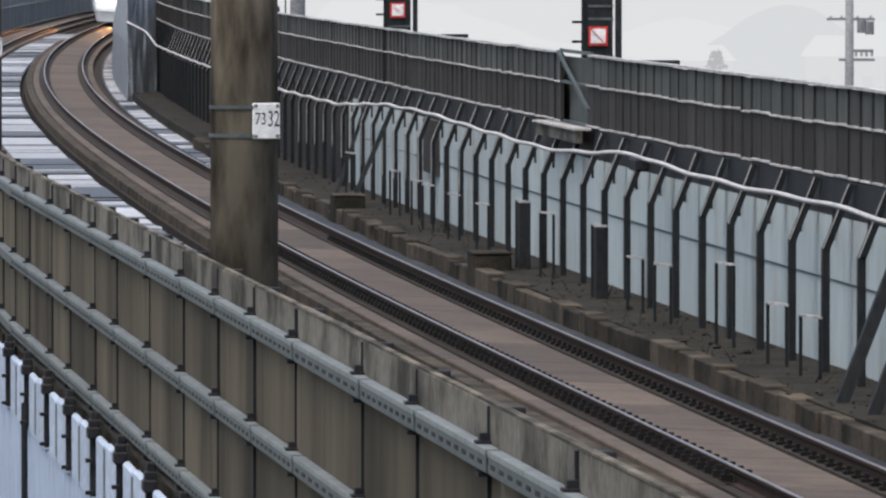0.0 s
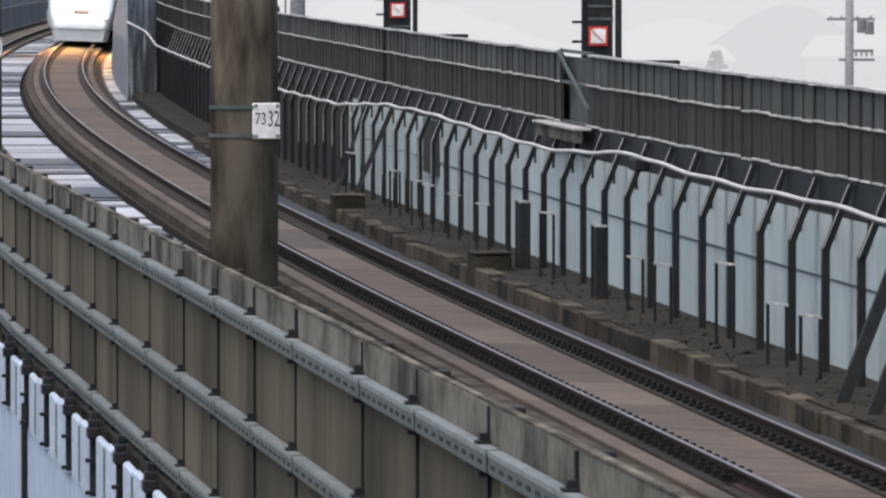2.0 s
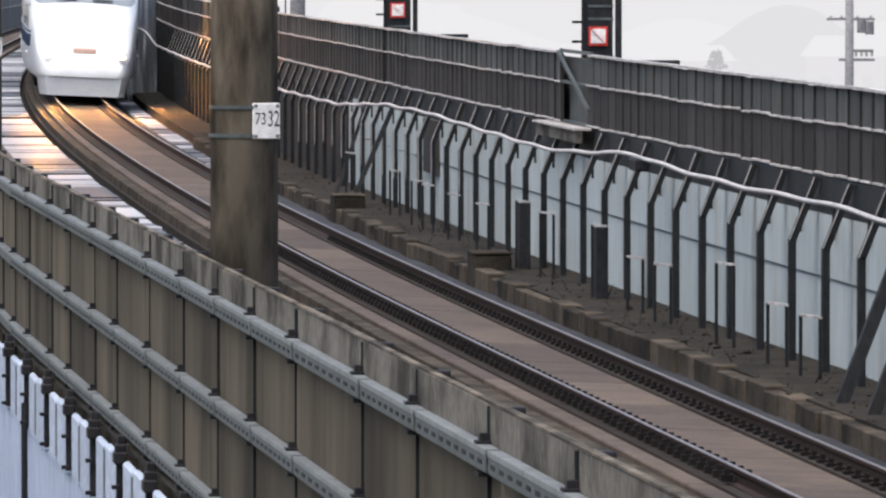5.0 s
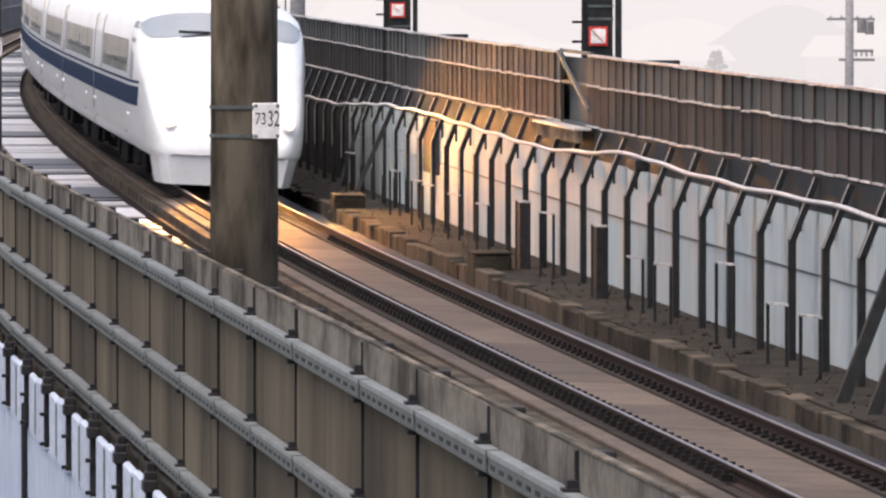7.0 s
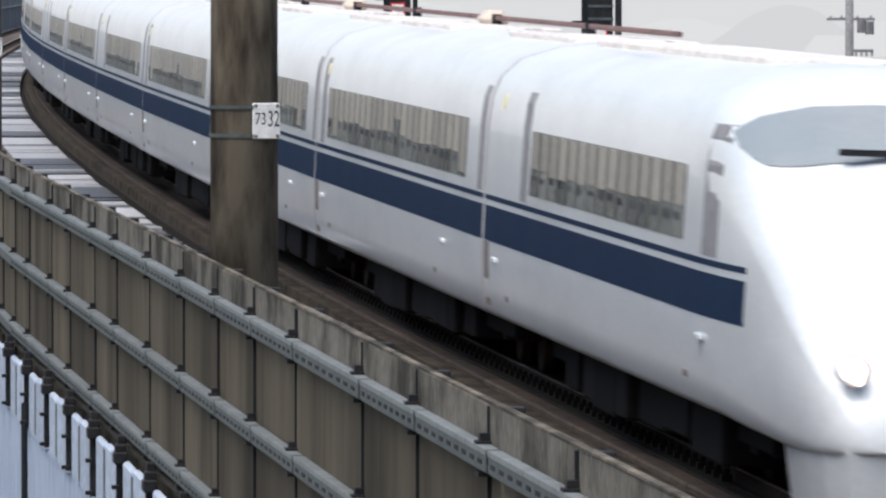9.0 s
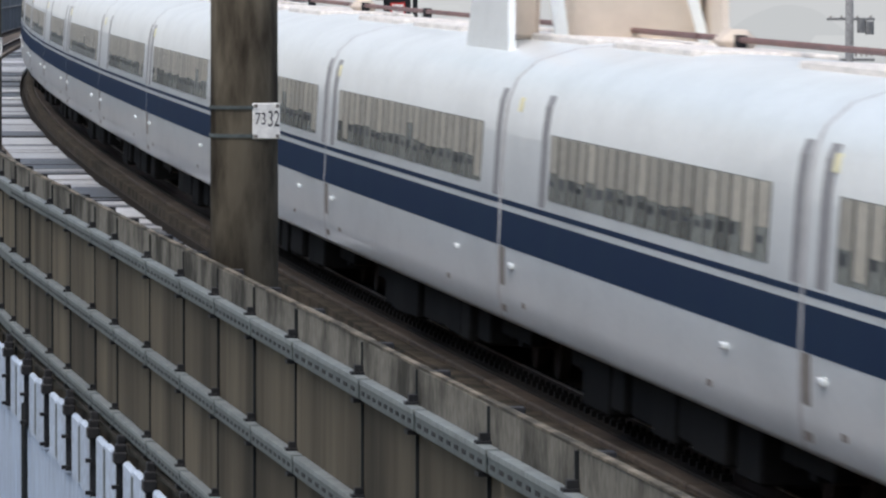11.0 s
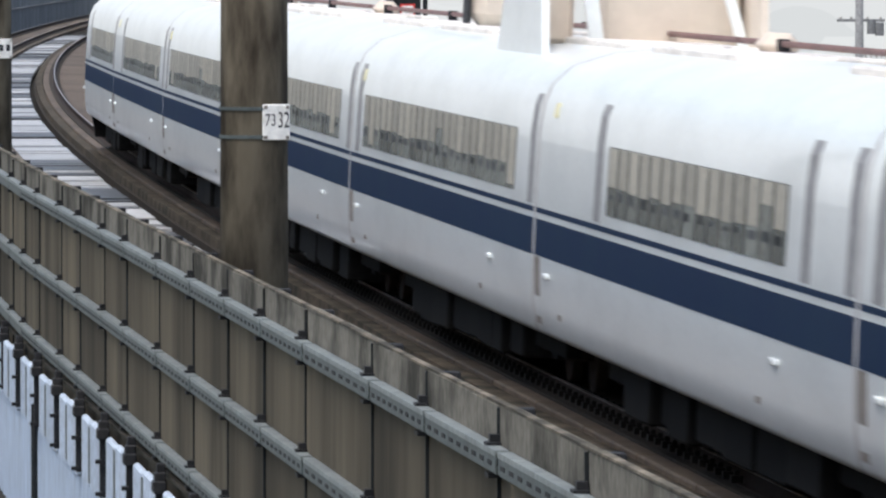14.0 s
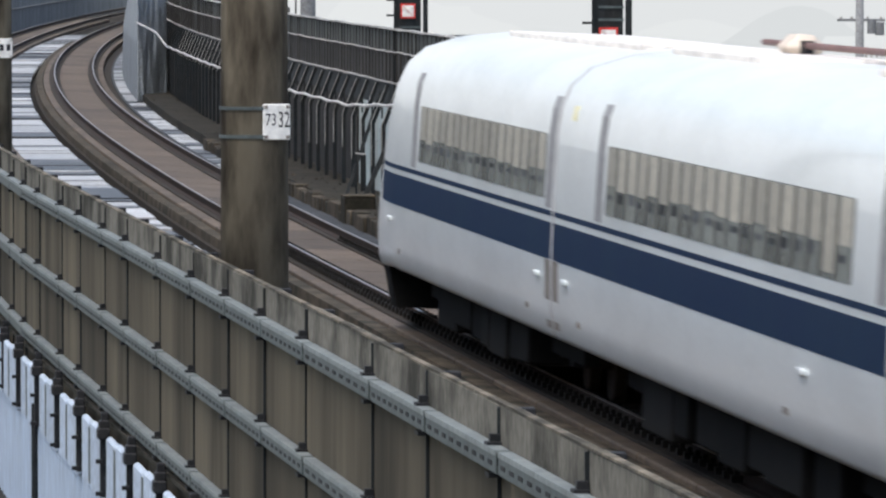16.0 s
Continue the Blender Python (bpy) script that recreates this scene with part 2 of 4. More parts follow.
def sweep(name, profile, s0, s1, step, material, parent=None, cant=0.0, shift=0.0, jitter=0.0, bend=None):
    """A closed (o, z) profile swept along the line."""
    n = max(2, int(abs(s1 - s0) / step) + 1)
    k = len(profile)
    verts, faces = [], []
    for i in range(n):
        s = s0 + (s1 - s0) * i / (n - 1)
        dz = jitter * noise.noise(Vector((s * 0.35, 3.1, 0)))
        do = bend(s) if bend else 0
        verts += [P(s, o + shift + do, z + dz, cant) if not shift else P(s, shift, 0) + (P(s, o + do, z + dz, cant) - P(s, 0, 0)) for o, z in profile]
        if i:
            a, b = (i - 1) * k, i * k
            faces += [(a + j, a + (j + 1) % k, b + (j + 1) % k, b + j) for j in range(k)]
    faces += [tuple(range(k))[::-1], tuple(range((n - 1) * k, n * k))]
    return mesh_from(name, verts, faces, material, parent)


def rect(o0, o1, z0, z1):
    return [(o0, z0), (o1, z0), (o1, z1), (o0, z1)]


def empty(name, m=Matrix()):
    ob = new(name)
    ob.matrix_world = m
    ob.matrix_basis = m
    return ob


def repeat(src, m, parent=None):
    """Another object on the same mesh."""
    ob = new(src.name.split(".")[0], src.data)
    ob.parent = parent
    ob.matrix_basis = m
    return ob

# ---- ground and distance ----
def build_distance():
    ground = mesh_from("ground", [(-4000, -4000, -9), (4000, -4000, -9), (4000, 4000, -9), (-4000, 4000, -9)], [(0, 1, 2, 3)], M["ground"])
    tagged(ground, "dull grey-brown ground of a town under fog", "ground", kind="structure")
    # a glowing sheet as fog bank, standing in an arc behind everything
    R, verts, faces = 760, [], []
    for i in range(33):
        a = radians(-32 + 2 * i)
        verts += [(R * math.sin(a), R * math.cos(a), -9), (R * math.sin(a), R * math.cos(a), 60)]
        if i:
            faces.append((2 * i - 2, 2 * i, 2 * i + 1, 2 * i - 1))
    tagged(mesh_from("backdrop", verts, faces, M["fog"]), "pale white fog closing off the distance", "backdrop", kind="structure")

    def ridge(name, y, base, peaks, x0, x1, material, label, seed):
        n, v, f = 48, [], []
        for i in range(n + 1):
            x = x0 + (x1 - x0) * i / n
            h = sum(a * math.exp(-((x - c) / w) ** 2) for c, a, w in peaks) + 0.25 * noise.noise(Vector((x * 0.4, seed, 0)))
            v += [(x, y, base), (x, y, base + 0.2 + h), (x, y + 6, base), (x, y + 6, base + 0.2 + h)]
            if i:
                b, c = 4 * i - 4, 4 * i
                f += [(b, c, c + 1, b + 1), (b + 1, c + 1, c + 3, b + 3), (b + 2, b + 3, c + 3, c + 2)]
        tagged(mesh_from(name, v, f, material), label, "backdrop", kind="structure")
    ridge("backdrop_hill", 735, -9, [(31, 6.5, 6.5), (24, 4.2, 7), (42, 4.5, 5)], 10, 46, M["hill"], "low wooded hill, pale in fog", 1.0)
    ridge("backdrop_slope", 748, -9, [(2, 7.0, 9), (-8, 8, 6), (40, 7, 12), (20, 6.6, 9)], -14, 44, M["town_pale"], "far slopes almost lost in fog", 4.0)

    # walls and roofs glow; the haze over them is in their colour
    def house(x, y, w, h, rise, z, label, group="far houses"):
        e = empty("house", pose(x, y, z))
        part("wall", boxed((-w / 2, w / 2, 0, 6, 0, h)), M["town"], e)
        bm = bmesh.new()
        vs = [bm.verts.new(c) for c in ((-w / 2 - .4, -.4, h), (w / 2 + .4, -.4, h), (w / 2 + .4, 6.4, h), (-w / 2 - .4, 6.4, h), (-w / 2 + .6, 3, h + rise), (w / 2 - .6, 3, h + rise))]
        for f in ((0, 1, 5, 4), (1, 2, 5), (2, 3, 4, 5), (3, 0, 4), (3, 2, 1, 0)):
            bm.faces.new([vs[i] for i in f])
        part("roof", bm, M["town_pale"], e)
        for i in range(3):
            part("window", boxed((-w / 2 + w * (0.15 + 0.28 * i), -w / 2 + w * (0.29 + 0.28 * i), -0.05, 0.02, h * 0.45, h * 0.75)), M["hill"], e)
        tagged(e, label, "house", group)
    house(-0.2, 700, 4.2, 6.6, 2.3, -9, "pale gabled house lost in fog")
    house(29.5, 640, 5.5, 5.6, 1.5, -9, "pale low house with a hipped roof in fog")
    house(37, 690, 9, 5.0, 1.4, -9, "pale wide house with a hipped roof in fog")
    house(20.5, 690, 4.5, 4.6, 1.2, -9, "small pale house in fog beside a tree")
    # one tree in the fog
    random.seed(5)
    tree = empty("tree", pose(20.9, 670, -9))
    # trunk and crown glow in a fog-greyed tone as well
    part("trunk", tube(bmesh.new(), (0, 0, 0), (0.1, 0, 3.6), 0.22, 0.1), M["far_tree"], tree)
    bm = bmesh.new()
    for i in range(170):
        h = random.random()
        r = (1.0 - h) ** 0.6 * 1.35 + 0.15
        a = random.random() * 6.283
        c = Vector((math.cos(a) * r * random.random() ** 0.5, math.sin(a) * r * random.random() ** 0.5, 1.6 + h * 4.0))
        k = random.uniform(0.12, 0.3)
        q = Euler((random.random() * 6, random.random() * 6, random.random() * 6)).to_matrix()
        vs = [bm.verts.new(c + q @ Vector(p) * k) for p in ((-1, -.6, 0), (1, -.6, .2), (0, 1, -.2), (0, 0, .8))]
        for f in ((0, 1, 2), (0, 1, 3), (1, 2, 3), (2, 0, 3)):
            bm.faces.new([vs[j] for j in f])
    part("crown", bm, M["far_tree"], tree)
    tagged(tree, "small conical evergreen tree grey with fog", "tree")


# ---- track ----
TRACK_S0, TRACK_S1 = -60, 740


def rail_profile(o):
    return [(o - .07, -.176), (o + .07, -.176), (o + .07, -.16), (o + .012, -.14), (o + .012, -.05), (o + .036, -.04), (o + .036, -.012), (o - .036, -.012), (o - .036, -.04), (o - .012, -.05), (o - .012, -.14), (o - .07, -.16)]


def build_track():
    deck = sweep("track_bed", rect(-9.0, 5.0, -1.3, -0.62), TRACK_S0, 770, 5, M["bed"])
    tagged(deck, "stained dark concrete deck of the viaduct", "deck", kind="structure")
    side = sweep("viaduct_wall", rect(-7.35, -7.15, -8.9, -0.62), -60, 770, 5, M["panel"])
    tagged(side, "concrete side of the railway viaduct", "wall", kind="structure")
    for k, shift in enumerate((0.0, -4.3)):
        bed = sweep("road_bed", rect(-1.5, 1.5, -0.62, -0.42), TRACK_S0, 640, 5, M["slab_side"], cant=CANT, shift=shift or 1e-9)
        tagged(bed, "dark concrete road bed under the track slabs", "track bed", kind="structure")
        for side_o in (-0.75, 0.75):
            rail = sweep("rail", rail_profile(side_o), TRACK_S0, TRACK_S1, 3, M["rail"], cant=CANT, shift=shift or 1e-9)
            tagged(rail, "long rusty steel rail with a polished head", "rail", "rails", kind="structure")
            sweep("rail_head", [(side_o - .03, -.012), (side_o + .012, -.012), (side_o + .012, -.002), (side_o + .006, 0), (side_o - .022, 0), (side_o - .03, -.002)],
                  TRACK_S0, TRACK_S1, 3, M["railhead"], rail, cant=CANT, shift=shift or 1e-9)
        # slabs five metres long, one by one
        slabs = empty("track")
        tagged(slabs, "concrete slab track stained brown by rust", "track", "railway tracks", kind="structure")
        bm = boxed((-1.17, 1.17, -2.47, 2.47, -0.42, -0.2))
        bmesh.ops.bevel(bm, geom=bm.edges[:], offset=0.015, segments=1, affect="EDGES")
        first = part("slab", bm, M["slab"], slabs)
        n = 0
        s = 20.0
        while s < 560:
            m = Matrix.Translation(P(s, shift, 0) - P(s, 0, 0)) @ frame_at(s, 0, 0, CANT)
            if n == 0:
                first.matrix_basis = m
            else:
                repeat(first, m, slabs)
            n += 1
            s += 5.0
        # dark pad strips that carry the rails
        for o in (-0.75, 0.75):
            pad = sweep("rail_pad", rect(o - .2, o + .2, -0.2, -0.17), 20, 560, 5, M["slab_side"], slabs, cant=CANT, shift=shift or 1e-9)
    kerb = sweep("kerb", rect(-1.42, -1.2, -.5, -.25), 20, 420, 4, M["block"], cant=CANT, jitter=.03)
    tagged(kerb, "dark dirty kerb along the track slabs", "kerb", kind="structure")
    # fasteners of the near track, picked along the nearest stretch
    clip = empty("rail_fastening")
    tagged(clip, "small dark iron rail fastenings in two rows", "fastener", kind="structure")
    bm = boxed((-.16, -.05, -.07, .07, -.17, -.10), (.05, .16, -.07, .07, -.17, -.10), (-.13, -.08, -.03, .03, -.10, -.05), (.08, .13, -.03, .03, -.10, -.05))
    f0 = None
    for s in np.arange(42, 112, 0.625):
        for o in (-0.75, 0.75):
            m = frame_at(float(s), o * math.cos(CANT), -o * math.sin(CANT), CANT)
            if f0 is None:
                f0 = part("fastener", bm, M["fastener"], clip)
                f0.matrix_basis = m
            else:
                repeat(f0, m, clip)
    # dark stones caught beside the slabs
    random.seed(17)
    verts, faces = [], []
    for i in range(800):
        s = random.uniform(20, 93)
        r = random.uniform(.03, .09)
        c = P(s, random.uniform(-1.95, -1.45), -.44 + r * .3)
        k = len(verts)
        verts += [c + Vector((r * random.uniform(.6, 1.2) * x, r * 1.8 * random.uniform(.6, 1.2) * y, r * random.uniform(.5, 1) * z)) for x, y, z in ((1, 0, 0), (-1, 0, 0), (0, 1, 0), (0, -1, 0), (0, 0, 1), (0, 0, -1))]
        faces += [(k + a, k + b, k + e) for a, b, e in ((0, 2, 4), (2, 1, 4), (1, 3, 4), (3, 0, 4), (2, 0, 5), (1, 2, 5), (3, 1, 5), (0, 3, 5))]
    tagged(mesh_from("gravel", verts, faces, M["trough"]), "loose dark gravel beside the track slabs", "gravel", kind="stuff")
    # plates of the walkway between the tracks
    plates = empty("walkway")
    tagged(plates, "pale wet concrete plates between the two tracks", "walkway", kind="structure")
    random.seed(11)
    p0 = None
    s = 95.0
    while s < 470:
        ln = random.choice((1.6, 2.2, 3.0, 4.2, 6.5))
        w = random.random()
        m = frame_at(s + ln / 2, -2.4, -0.36 - 0.05 * random.random()) @ Matrix.Diagonal((1, ln - 0.6, 1, 1))
        if p0 is None:
            p0 = part("plate", boxed((-.72, .72, -.5, .5, -.12, 0)), M["plate"], plates)
            p1 = part("plate", boxed((-.72, .72, -.5, .5, -.12, 0)), M["wet"], plates)
            p0.matrix_basis = m
            p1.matrix_basis = frame_at(s - 2, -2.4, -0.4)
        else:
            repeat(p0 if w < 0.5 else p1, m, plates)
        s += ln
    base = sweep("walkway_base", rect(-3.14, -1.66, -0.62, -0.52), 60, 560, 5, M["trough"])
    tagged(base, "dark concrete footing between the tracks", "footing", kind="structure")
    # bright plates on the inner side of the curve, far off
    inner = empty("drain_cover_row")
    tagged(inner, "pale wet drain covers along the inside of the curve", "drain cover", kind="structure")
    q0 = None
    s = 152.0
    while s < 420:
        ln = random.choice((2.0, 3.2, 4.5))
        m = frame_at(s + ln / 2, 1.95, -0.45) @ Matrix.Diagonal((1, ln - 0.9, 1, 1))
        if q0 is None:
            q0 = part("cover", boxed((-.36, .36, -.5, .5, -.15, 0)), M["plate"], inner)
            q1 = part("cover", boxed((-.36, .36, -.5, .5, -.15, 0)), M["wet"], inner)
            q0.matrix_basis = m
            q1.matrix_basis = frame_at(s - 2, 1.95, -.45)
        else:
            repeat(q0 if random.random() < 0.5 else q1, m, inner)
        s += ln


# ---- the barrier on the outer side ----
def lo(s):
    """Its offset from the track's centre."""
    return float(np.interp(s, [-10, 45, 900], [-6.86, -7.28, -7.28]))


def build_outer_barrier():
    wall = empty("wall_outer")
    tagged(wall, "weathered concrete noise barrier with grey steel rails", "noise barrier", kind="structure")
    top = 2.77
    # the bays are uneven where the line comes nearest
    ys = [24.3, 27.7, 31.2, 34.6, 38.1, 41.7, 45.2, 48.3, 52.7, 55.9, 59.0, 62.3, 65.9, 69.85, 72.8, 76.4, 79.3, 83.2, 86.0, 88.9]
    ys += [88.9 + 3.4 * i for i in range(1, 48)]
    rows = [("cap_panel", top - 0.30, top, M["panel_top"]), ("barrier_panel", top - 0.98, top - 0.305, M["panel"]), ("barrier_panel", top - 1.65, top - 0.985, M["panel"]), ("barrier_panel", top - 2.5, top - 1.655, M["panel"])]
    for name, z0, z1, material in rows:
        bm = boxed((-.035, .035, -.5, .5, z0, z1), bevel=0.004)
        src = None
        for a, b in zip(ys[:-1], ys[1:]):
            sa, sb = S(a), S(b)
            pa, pb = P(sa, lo(sa), 0), P(sb, lo(sb), 0)
            ln = (pb - pa).length
            ang = -math.atan2(pb.x - pa.x, pb.y - pa.y)
            m = Matrix.Translation((pa + pb) / 2 + Vector((random.uniform(-.006, .006), 0, random.uniform(-.002, .002)))) @ Matrix.Rotation(ang, 4, "Z") @ Matrix.Diagonal((1, ln - 0.03, 1, 1))
            if src is None:
                src = part(name, bm, material, wall)
                src.matrix_basis = m
            else:
                repeat(src, m, wall)
    # posts with their clamps, and three lines of perforated channel
    bm = boxed((-.048, .03, -.012, .012, -0.9, top - 0.01), bevel=0.002)
    post = part("post", bm, M["steel_dark"], wall)
    bits = []
    for z in (top - .19, top - .86, top - 1.53):
        bits += [(-.105, -.035, -.10, .05, z - .002, z + .02), (-.085, -.035, -.05, .04, z + .018, z + .055), (-.10, -.035, -.12, .06, z - .145, z - .122)]
    clampm = part("clamp", boxed(*bits), M["black"], wall)
    inner = part("inner_bracket", boxed((.036, .13, -.05, .05, top - .07, top - .012), (.036, .07, -.03, .03, top - .3, top - .06), bevel=.006), M["black"], wall, "black bracket on the inner face")
    for i, y in enumerate(ys):
        s = S(y)
        m = frame_at(s, lo(s), 0)
        if i == 0:
            post.matrix_basis = clampm.matrix_basis = inner.matrix_basis = m
        else:
            repeat(post, m, wall)
            repeat(clampm, m, wall)
            repeat(inner, m, wall)
    src = None
    for z in (top - 0.305, top - 0.975, top - 1.645):
        for y, y_next in zip(ys[:-1], ys[1:]):
            a, b = y - 0.55, y_next - 0.55
            sa, sb = S(a), S(b)
            pa, pb = P(sa, lo(sa) - 0.07, z), P(sb, lo(sb) - 0.07, z)
            ln = (pb - pa).length
            m = Matrix.Translation((pa + pb) / 2) @ Matrix.Rotation(-math.atan2(pb.x - pa.x, pb.y - pa.y), 4, "Z") @ Matrix.Diagonal((1, ln / 3.44, 1, 1))
            if src is None:
                bm = boxed((-.030, .03, -1.66, 1.66, .098, .108), (-.036, -.028, -1.66, 1.66, .015, .1), (-.030, .03, -1.66, 1.66, .008, .018))
                src = part("channel", bm, M["steel"], wall, "grey perforated steel channel")
                bm = boxed(*[(-.0395, -.0355, -1.5 + .36 * i, -1.33 + .36 * i, .042, .064) for i in range(9)])
                holes = part("slot_row", bm, M["black"], src)
                lip = part("lip", boxed((-.040, .028, -1.66, 1.66, .1085, .121), (-.040, -.0365, -1.66, 1.66, .094, .1084)), M["lip"], src, "upper flange paled like a sky highlight")
                src.matrix_basis = m
            else:
                r = repeat(src, m, wall)
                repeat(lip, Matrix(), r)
                if y < 85:
                    repeat(holes, Matrix(), r)
    # far stretch of the same barrier, its colour lightened for mist
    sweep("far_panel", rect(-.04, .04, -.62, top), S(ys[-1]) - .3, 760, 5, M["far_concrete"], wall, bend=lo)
    # thin strip on the caps, paler than the panels, with darker blotches
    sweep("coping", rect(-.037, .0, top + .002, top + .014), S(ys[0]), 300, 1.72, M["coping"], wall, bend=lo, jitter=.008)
    # rail on the far stretch
    sweep("far_rail", rect(.06, .12, .86, .92), 300, 760, 4, M["cap"], wall, bend=lo)
    # lower cladding in pale blue, with short boards and black brackets at its head
    clad = empty("cladding")
    tagged(clad, "pale blue ribbed cladding with black brackets below the barrier", "cladding", kind="structure")
    zt = 0.985
    verts, faces = [], []
    for i in range(0, 900):
        s = -20 + i * 0.16
        d = 0.012 if i % 4 < 2 else 0.0
        verts += [P(s, lo(s) - 0.13 - d, -8), P(s, lo(s) - 0.13 - d, zt - 0.03)]
        if i:
            faces.append((2 * i - 2, 2 * i, 2 * i + 1, 2 * i - 1))
    mesh_from("ribbed_sheet", verts, faces, M["blue"], clad)
    b0 = None
    for i, y in enumerate([36.6 + 3.44 * k for k in range(-1, 27)]):
        s = S(y)
        m = frame_at(s, lo(s) - 0.15, 0)
        if b0 is None:
            b0 = part("board", boxed((-.035, .03, .20, 1.75, zt - .55, zt + .02), bevel=.02), M["board"], clad)
            b1 = part("board", boxed((-.035, .03, 2.0, 3.15, zt - .55, zt + .0), bevel=.02), M["board"], clad)
            b2 = part("bracket", boxed((-.044, .01, -.10, .02, zt - .50, zt + .02)), M["black"], clad, "black steel bracket strip")
            bm = boxed((-.07, .03, -.2, .06, zt - .03, zt + .06), (-.055, .03, -.14, .05, zt + .05, zt + .12), (-.035, .03, -.08, .03, zt + .11, zt + .185), bevel=.01)
            b3 = part("bracket_head", bm, M["black"], clad, "black pointed bracket head")
            b4 = part("bolt", boxed((-.085, -.03, -.20, -.10, zt - .22, zt - .19), (-.085, -.03, -.20, -.10, zt - .48, zt - .45)), M["black"], clad)
            b5 = part("strap", boxed((-.0375, -.02, 1.74, 2.01, zt - .5, zt - .04)), M["steel"], clad)
            for b in (b0, b1, b2, b3, b4, b5):
                b.matrix_basis = m
        else:
            for b in (b0, b1, b2, b3, b4, b5):
                repeat(b, m, clad)
    sweep("head_rail", rect(-.10, -.06, zt + .07, zt + .10), -20, 140, 3, M["trough"], clad, bend=lo)
    down = part("drain_pipe", tube(bmesh.new(), P(S(81.5), lo(S(81.5)) - .18, -8), P(S(81.5), lo(S(81.5)) - .18, zt - .3), .03), M["steel_dark"], clad, "thin dark drain pipe")


def text(name, body, size, m, material, parent):
    cu = bpy.data.curves.new(name, "FONT")
    cu.body, cu.size, cu.align_x, cu.align_y = body, size, "CENTER", "CENTER"
    tmp = bpy.data.objects.new(name, cu)
    me = bpy.data.meshes.new_from_object(tmp)
    bpy.data.objects.remove(tmp)
    me.materials.clear()
    me.materials.append(material)
    ob = new(name, me)
    ob.parent = parent
    ob.matrix_basis = m
    return ob


def build_poles():
    for k, (x, y, r) in enumerate(((-1.385, 61.0, 0.236), (-5.83, 111.0, 0.236))):
        e = empty("catenary_pole", pose(x, y, -0.62, 0, 0, 1.5))
        bm = bmesh.new()
        tube(bm, (0, 0, 0), (0, 0, 9.5), r + .008, r - .012, 40)
        part("shaft", bm, M["pole"], e, "weathered round concrete shaft", smooth=True)
        for z in ((4.213, 4.41) if k == 0 else (4.12, 4.33)):
            part("band", tube(bmesh.new(), (0, 0, z - .012), (0, 0, z + .012), r + .010, None, 40), M["steel"], e, "thin steel band")
        z = 4.316 if k == 0 else 4.227
        plate = part("number_plate", boxed((-.10, .10, -.008, .008, -.125, .125), bevel=.006), M["sign_white"], e, "white enamel plate with black figures")
        plate.matrix_basis = pose(.152, -r - .025 + .06, z, 0, 0, 18)
        if k == 0:
            text("figure", "73", .118, pose(-.043, -.0095, .012, 90, 0, 0) @ Matrix.Diagonal((.72, 1.0, 1, 1)), M["sign_black"], plate)
            text("figure", "32", .15, pose(.052, -.0095, .010, 90, 0, 0) @ Matrix.Diagonal((.60, 1.05, 1, 1)), M["sign_black"], plate)
        else:
            part("figure_bar", boxed((-.07, -.02, -.012, -.009, -.03, .05)), M["sign_black"], plate)
            part("figure_bar", boxed((.02, .07, -.012, -.009, -.03, .05)), M["sign_black"], plate)
        for sx, sz in ((-.08, .105), (.08, .105), (-.08, -.105), (.08, -.105)):
            part("bolt", boxed((sx - .012, sx + .012, -.016, -.006, sz - .012, sz + .012)), M["grime"], plate)
        tagged(e, "round weathered concrete catenary pole with a number plate" if k == 0 else "round concrete catenary pole farther along the line", "pole", "catenary poles")
    # dark steel columns outside the inner fence
    for px, y, w, sz, sgn in ((-0.853, 177.0, 0.68, .30, 18), (2.502, 138.0, 0.62, .30, 64)):
        e = empty("steel_column", pose(px, y, -0.62))
        part("web", boxed((-w * .5, w * .5 - .14, -.12, .1, 0, 7.5)), M["steel_dark"], e)
        part("flange", boxed((w * .5 - .10, w * .5, -.16, .16, 0, 7.5)), M["steel_dark"], e)
        part("flange", boxed((-w * .5 - .01, -w * .5 + .03, -.16, .16, 0, 7.5)), M["steel_dark"], e)
        zsg = 4.937 - (sgn + 102) / 15497 * (y - .2) + .62
        for dz in (-.35, .25, .45):
            part("cross_plate", boxed((-w * .35, w * .3, -.135, -.12, zsg + dz, zsg + dz + .04)), M["steel"], e)
        for dz in (-.09, .22):
            part("stub", boxed((-w * .5 - .16, -w * .5, -.05, .05, zsg + dz - .02, zsg + dz + .02)), M["black"], e)
        sign = part("sign", boxed((-sz / 2, sz / 2, -.01, .01, -sz / 2, sz / 2)), M["sign_red"], e, "square white sign with a red border and stroke")
        sign.matrix_basis = pose(-.06, -.17, zsg)
        h = sz / 2 - .035
        part("sign_face", boxed((-h, h, -.016, -.011, -h, h)), M["sign_white"], sign)
        bm = bar(bmesh.new(), (-h, -.019, h), (h, -.019, -h), .004, .045, (0, 1, 0))
        part("sign_stroke", bm, M["sign_red"], sign)
        tagged(e, "dark steel column carrying a red and white sign", "column", "steel columns")
    e = empty("concrete_pole", pose(*((527 - 784) / 15497 * 215, 215, -0.62)))
    part("shaft", tube(bmesh.new(), (0, 0, 0), (0, 0, 8), .19, .18, 20), M["grey_conc"], e, smooth=True)
    part("cable_duct", tube(bmesh.new(), (-.30, 0, 0), (-.30, 0, 8), .02), M["black"], e)
    tagged(e, "grey round concrete pole behind the fence", "pole", "catenary poles")
    # utility pole in the town
    e = empty("utility_pole", pose((1503 - 784) / 15497 * 330, 330, -9))
